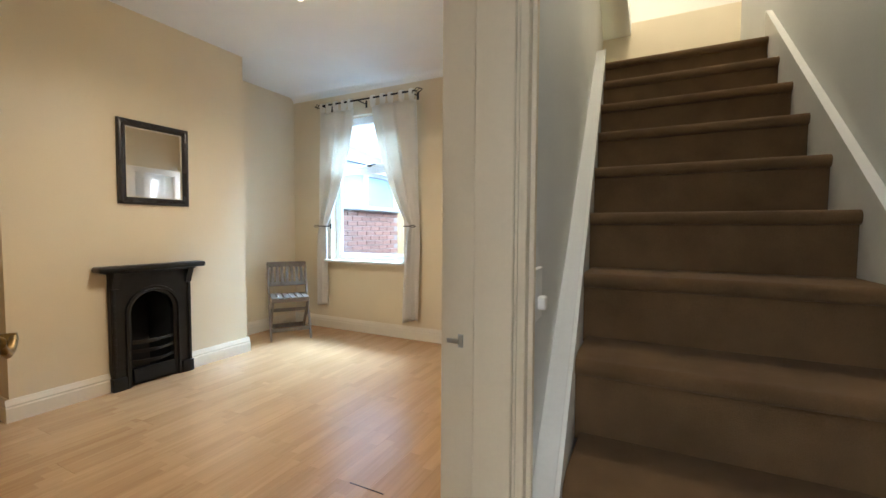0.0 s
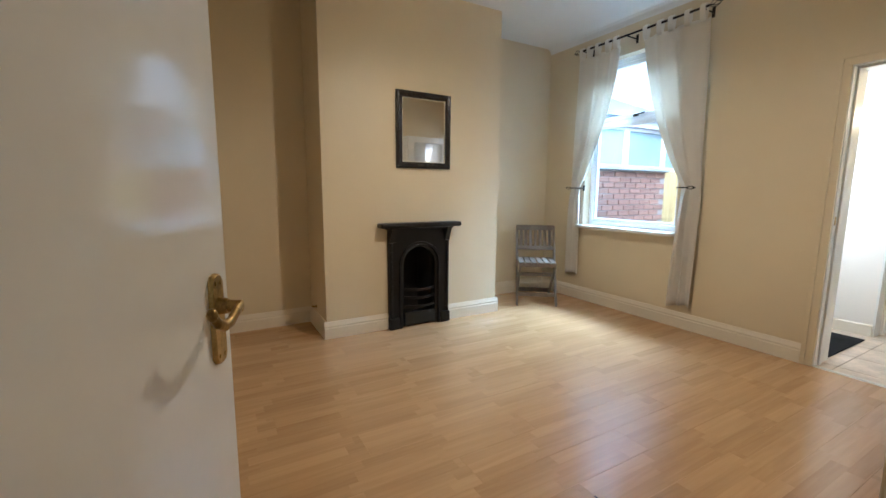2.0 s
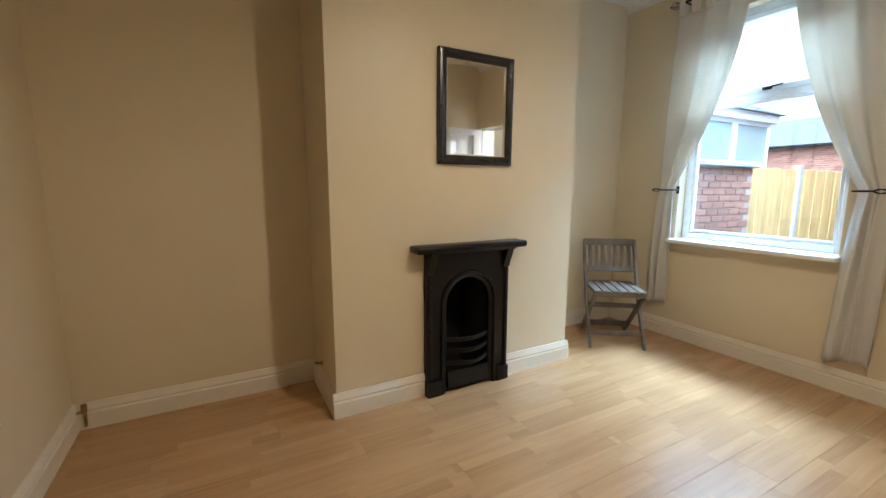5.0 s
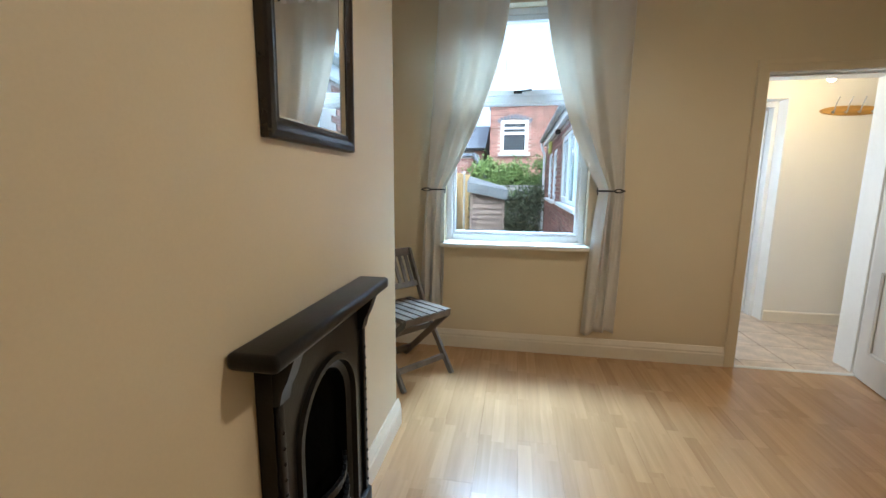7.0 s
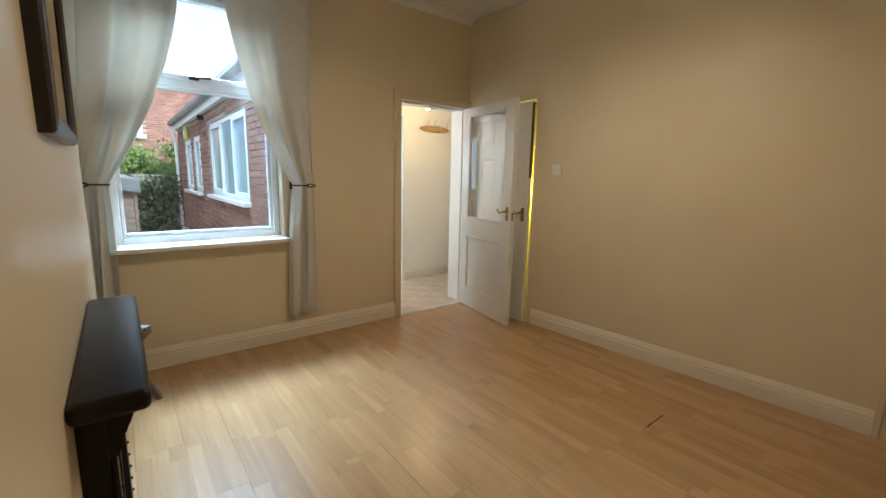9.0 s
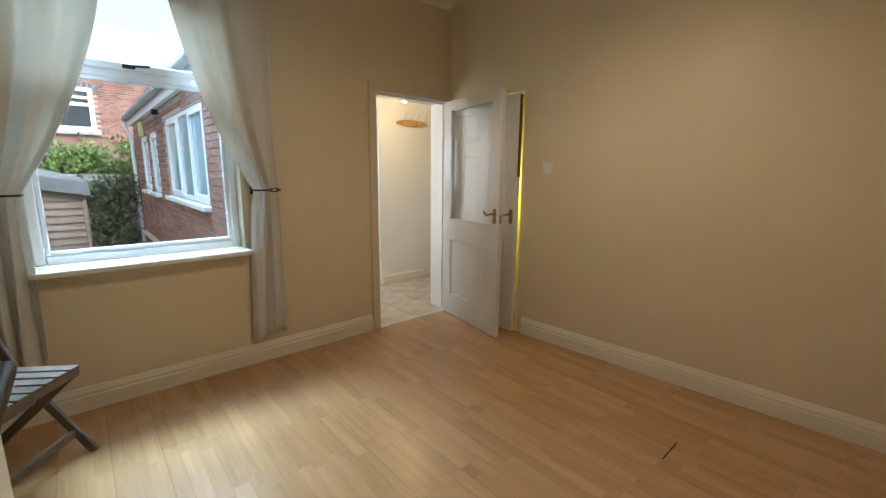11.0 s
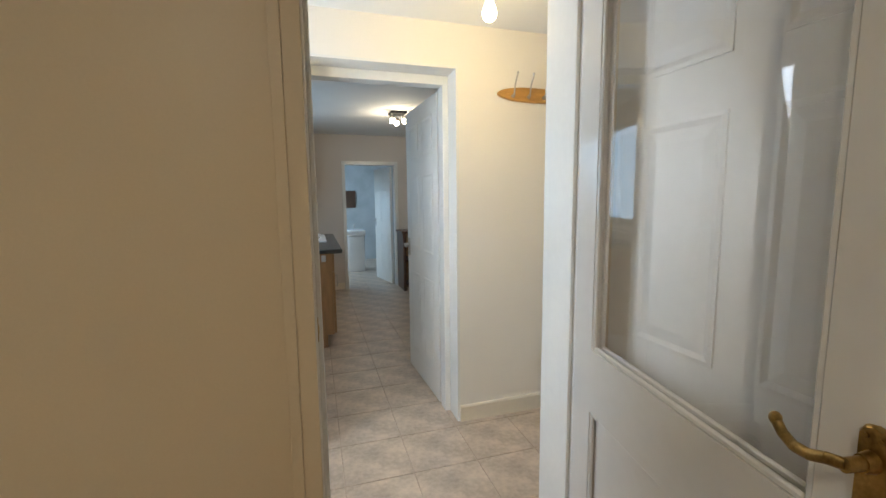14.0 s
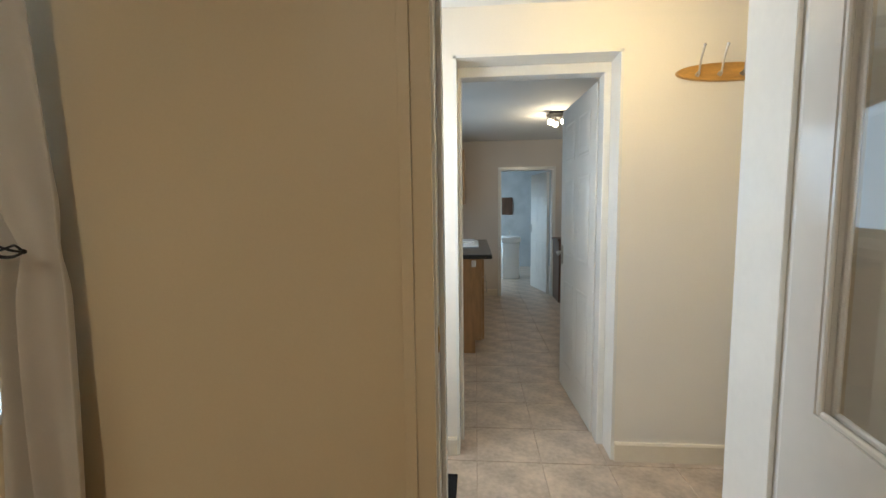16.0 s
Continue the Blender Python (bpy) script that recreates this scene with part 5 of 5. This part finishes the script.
def foliage(name, m, count, size, spread, mat, label, seed, category="bush", low=0.05):
    """A ragged bush: thin stems and many small bent leaves in clumps."""
    rng = random.Random(seed)
    th = thing(name, m, label, category)
    bm = bmesh.new()
    for _ in range(9):
        x, y = rng.uniform(-1, 1) * spread[0] * 0.7, rng.uniform(-1, 1) * spread[1] * 0.5
        tube(bm, [(x * 0.6, y * 0.6, 0), (x, y, spread[2] * 0.45), (x + rng.uniform(-0.2, 0.2), y, spread[2] * rng.uniform(0.7, 0.95))], 0.012, 5)
    part("stems", bm, BARK, th)
    verts, faces = [], []
    clumps = [(rng.uniform(-1, 1) * spread[0], rng.uniform(-1, 1) * spread[1], rng.uniform(low, 1) * spread[2] * rng.uniform(0.85, 1.0), rng.uniform(0.12, 0.32)) for _ in range(80)]
    for _ in range(count):
        cx, cy, cz, r = rng.choice(clumps)
        d = Vector((rng.gauss(0, 1), rng.gauss(0, 1), rng.gauss(0, 0.8))) * r * 0.6
        c = Vector((cx, cy, max(0.02, cz))) + d
        q = Euler((rng.uniform(0, 6.3), rng.uniform(0, 6.3), rng.uniform(0, 6.3))).to_matrix()
        s = size * rng.uniform(0.6, 1.3)
        k = len(verts)
        for p in ((-0.5, 0, 0), (0, -0.32, 0.08), (0.6, 0, -0.05), (0, 0.32, 0.08)):
            verts.append(c + q @ (Vector(p) * s))
        faces += [(k, k + 1, k + 2), (k, k + 2, k + 3)]
    me = bpy.data.meshes.new("leaves")
    me.from_pydata(verts, [], faces)
    me.materials.append(mat)
    ob = new("leaves", me)
    ob.parent = th
    tagged(ob, kind="stuff")
    return th


bm = bmesh.new()
box(bm, -4.4, -2.25, 12.95, 13.15, -0.34, 1.25)
structure("wall_yard_end", bm, STONE)
foliage("ivy", pose(-3.3, 12.85, -0.34), 9000, 0.085, (1.0, 0.10, 1.55), IVY, "dark ivy covering the end wall of the yard", 4, "ivy")
foliage("garden_bush", pose(-3.1, 13.5, -0.34), 13000, 0.10, (1.3, 0.35, 2.30), LEAF, "bright green bush above the yard wall", 9, low=0.6)

# small outhouse behind the shed
out = thing("brick_outhouse", pose(-4.95, 13.25, -0.34), "low brick outhouse with a steep dark slate lean-to roof", "outhouse")
bm = bmesh.new()
v = []
for yy in (0.014, 1.4):
    v.append([bm.verts.new((x, yy, z)) for x, z in ((0.0, 0.0), (0.98, 0.0), (0.98, 1.72), (0.62, 2.42), (0.0, 2.42))])
for k in range(5):
    bm.faces.new((v[0][k], v[0][(k + 1) % 5], v[1][(k + 1) % 5], v[1][k]))
bm.faces.new(v[0][::-1])
bm.faces.new(v[1])
bmesh.ops.recalc_face_normals(bm, faces=bm.faces)
part("wall", bm, MORTAR, out)
far_bricks("brickwork", 0.0, 0.96, 0.6, 1.75, lambda u, d, z: (u, 0.014 - d, z), out)
far_bricks("brickwork", 0.0, 0.62, 1.755, 2.40, lambda u, d, z: (u, 0.014 - d, z), out)
bm = bmesh.new()
bar(bm, (0.60, 0.68, 2.52), (1.12, 0.68, 1.52), 1.55, 0.07, (0, 1, 0))
part("roof", bm, SLATE, out)
bm = bmesh.new()
box(bm, -0.05, 0.66, -0.08, 1.45, 2.42, 2.50, 0.006)
part("roof_cap", bm, SLATE, out)

# house at the back
HXL, HYF, HZ = -4.25, 19.0, 4.70
house = thing("brick_house", pose(0, 0, -0.34), "two-storey red brick house with slate roof and white window", "house")
bm = bmesh.new()
box(bm, HXL + 0.02, 4.0, HYF + 0.014, 25.0, 0.0, HZ + 0.34)
part("wall", bm, MORTAR, house)
far_bricks("brickwork", HXL, 4.0, 1.2, HZ + 0.30, lambda u, d, z: (u, HYF + 0.014 - d, z), house, ((-3.80, -2.66, 2.85, 4.35),))
far_bricks("brickwork", HYF, 25.0, 1.2, HZ + 0.30, lambda u, d, z: (HXL + 0.02 - d, u, z), house)
wd = part("window", rect_frame(bmesh.new(), 0, 0.92, 0, 1.08, 0.10, -0.05, 0.02), UPVC, house, m=pose(-3.79, HYF, 2.90) @ Matrix.Diagonal((1.22, 1.0, 1.24, 1)))
bm = bmesh.new()
box(bm, 0.1, 0.82, -0.045, 0.0, 0.62, 0.70)
box(bm, 0.1, 0.82, -0.045, 0.0, 0.80, 0.86)
part("glazing_bar", bm, UPVC, wd)
bm = bmesh.new()
box(bm, 0.08, 0.84, -0.004, 0.004, 0.08, 1.0)
part("pane", bm, DARKGLASS, wd)
bm = bmesh.new()
box(bm, -0.08, 1.0, -0.12, 0.02, -0.10, 0.0, 0.01)
part("sill", bm, STONE, wd)
bm = bmesh.new()
for i in range(11):
    a = math.radians(60 + 6 * i)
    bar(bm, (0.46 + 1.0 * math.cos(a), -0.02, 0.14 + 1.0 * math.sin(a)), (0.46 + 1.14 * math.cos(a), -0.02, 0.14 + 1.14 * math.sin(a)), 0.085, 0.05)
part("brick_arch", bm, SLATE, wd, "blue-grey engineering brick arch")
bm = bmesh.new()
v = [bm.verts.new(p) for p in ((HXL - 0.15, HYF - 0.2, HZ + 0.3), (4.2, HYF - 0.2, HZ + 0.3), (4.2, 22.0, HZ + 2.3), (HXL - 0.15, 22.0, HZ + 2.3), (4.2, 25.2, HZ + 0.3), (HXL - 0.15, 25.2, HZ + 0.3))]
for f in ((0, 1, 2, 3), (3, 2, 4, 5), (0, 3, 5), (1, 4, 2), (0, 5, 4, 1)):
    bm.faces.new([v[i] for i in f])
part("roof", bm, HAZY_SLATE, house)
bm = bmesh.new()
box(bm, HXL, HXL + 0.55, 21.6, 22.4, HZ + 1.5, HZ + 2.75, 0.01)
part("chimney", bm, STONE, house)
bm = bmesh.new()
box(bm, HXL - 0.1, 4.1, HYF - 0.16, HYF - 0.05, HZ + 0.2, HZ + 0.33, 0.01)
part("gutter", bm, UPVC, house)

# long slate-roofed building beyond the fence
barn = thing("slate_roofed_building", pose(0, 0, -0.34), "long red brick building with a blue-grey slate roof", "building")
bm = bmesh.new()
box(bm, -22, -4.6, 20.02, 26, 0, 3.2)
part("wall", bm, MORTAR, barn)
far_bricks("brickwork", -20.0, -4.6, 1.0, 3.15, lambda u, d, z: (u, 20.02 - d, z), barn)
bm = bmesh.new()
v = [bm.verts.new(p) for p in ((-22, 19.8, 3.15), (-4.5, 19.8, 3.15), (-4.5, 22.6, 4.5), (-22, 22.6, 4.5), (-4.5, 26.2, 3.15), (-22, 26.2, 3.15))]
for f in ((0, 1, 2, 3), (3, 2, 4, 5), (0, 3, 5), (1, 4, 2), (0, 5, 4, 1)):
    bm.faces.new([v[i] for i in f])
part("roof", bm, SLATE, barn)
bm = bmesh.new()
box(bm, -22, -4.5, 19.70, 19.82, 3.08, 3.2, 0.01)
part("gutter", bm, IRON, barn)

# ---------------------------------------------------------------- floor pieces, tiles, bricks
BW, BL = 0.195, 1.285


def cut_board(x0, x1, y0, y1, mat):
    return mesh_of(box(bmesh.new(), x0, x1, y0, y1, -0.010, 0, 0.0003), "board_cut", mat)


board = cut_board(0, BW - 0.0005, 0, BL - 0.0005, FLOORM)
x, row = -4.365, 0
while x < -0.40:
    y = 1.637 - 2 * BL - (0.47 * (row - 15)) % BL
    xa, xb = max(x, XA), x + BW
    while y < YW:
        a, b = max(y, YL), min(y + BL, YW)
        if b - a > 0.02 and xb - xa > 0.005:
            whole = b - a > BL - 0.001 and xb - xa > BW - 0.001
            piece("floor_board", board if whole else cut_board(xa - x, xb - x - 0.0005, a - y, b - y - 0.0005, FLOORM), floor, pose(x, y, 0))
        y += BL
    x += BW
    row += 1

T = 0.335
tiles = structure("floor_tiled", box(bmesh.new(), HX0, 0.75, YW + 0.02, 12.5, -0.12, -0.004), GROUT)
tile = mesh_of(box(bmesh.new(), 0.002, T - 0.002, 0.002, T - 0.002, -0.009, 0, 0.0015), "tile", TILE)
first = mesh_of(box(bmesh.new(), 0.002, T - 0.002, YW + 0.012 - 3.809, T - 0.002, -0.009, 0, 0.0015), "tile_cut", TILE)
row, y, n = 0, 3.809, 0
while y < 12.4 and n < 300:
    x = -2.385
    while x < 0.5:
        piece("tile", first if row == 0 else tile, tiles, pose(x, y, 0))
        n += 1
        x += T
    y += T
    row += 1

brick_wall(ext, 5.2, 7.2, 0.45, 2.29, lambda u, z: pose(-2.275, u, z, 0, 0, 90), K_WINS)
far_bricks("brickwork", 7.2, 12.78, -0.3, 2.29, lambda u, d, z: (-2.275 - d, u, z), ext, K_WINS)
brick_wall(low, 4.30, 6.30, 0.2, 1.49, lambda u, z: pose(-4.155, u, z, 0, 0, 90))
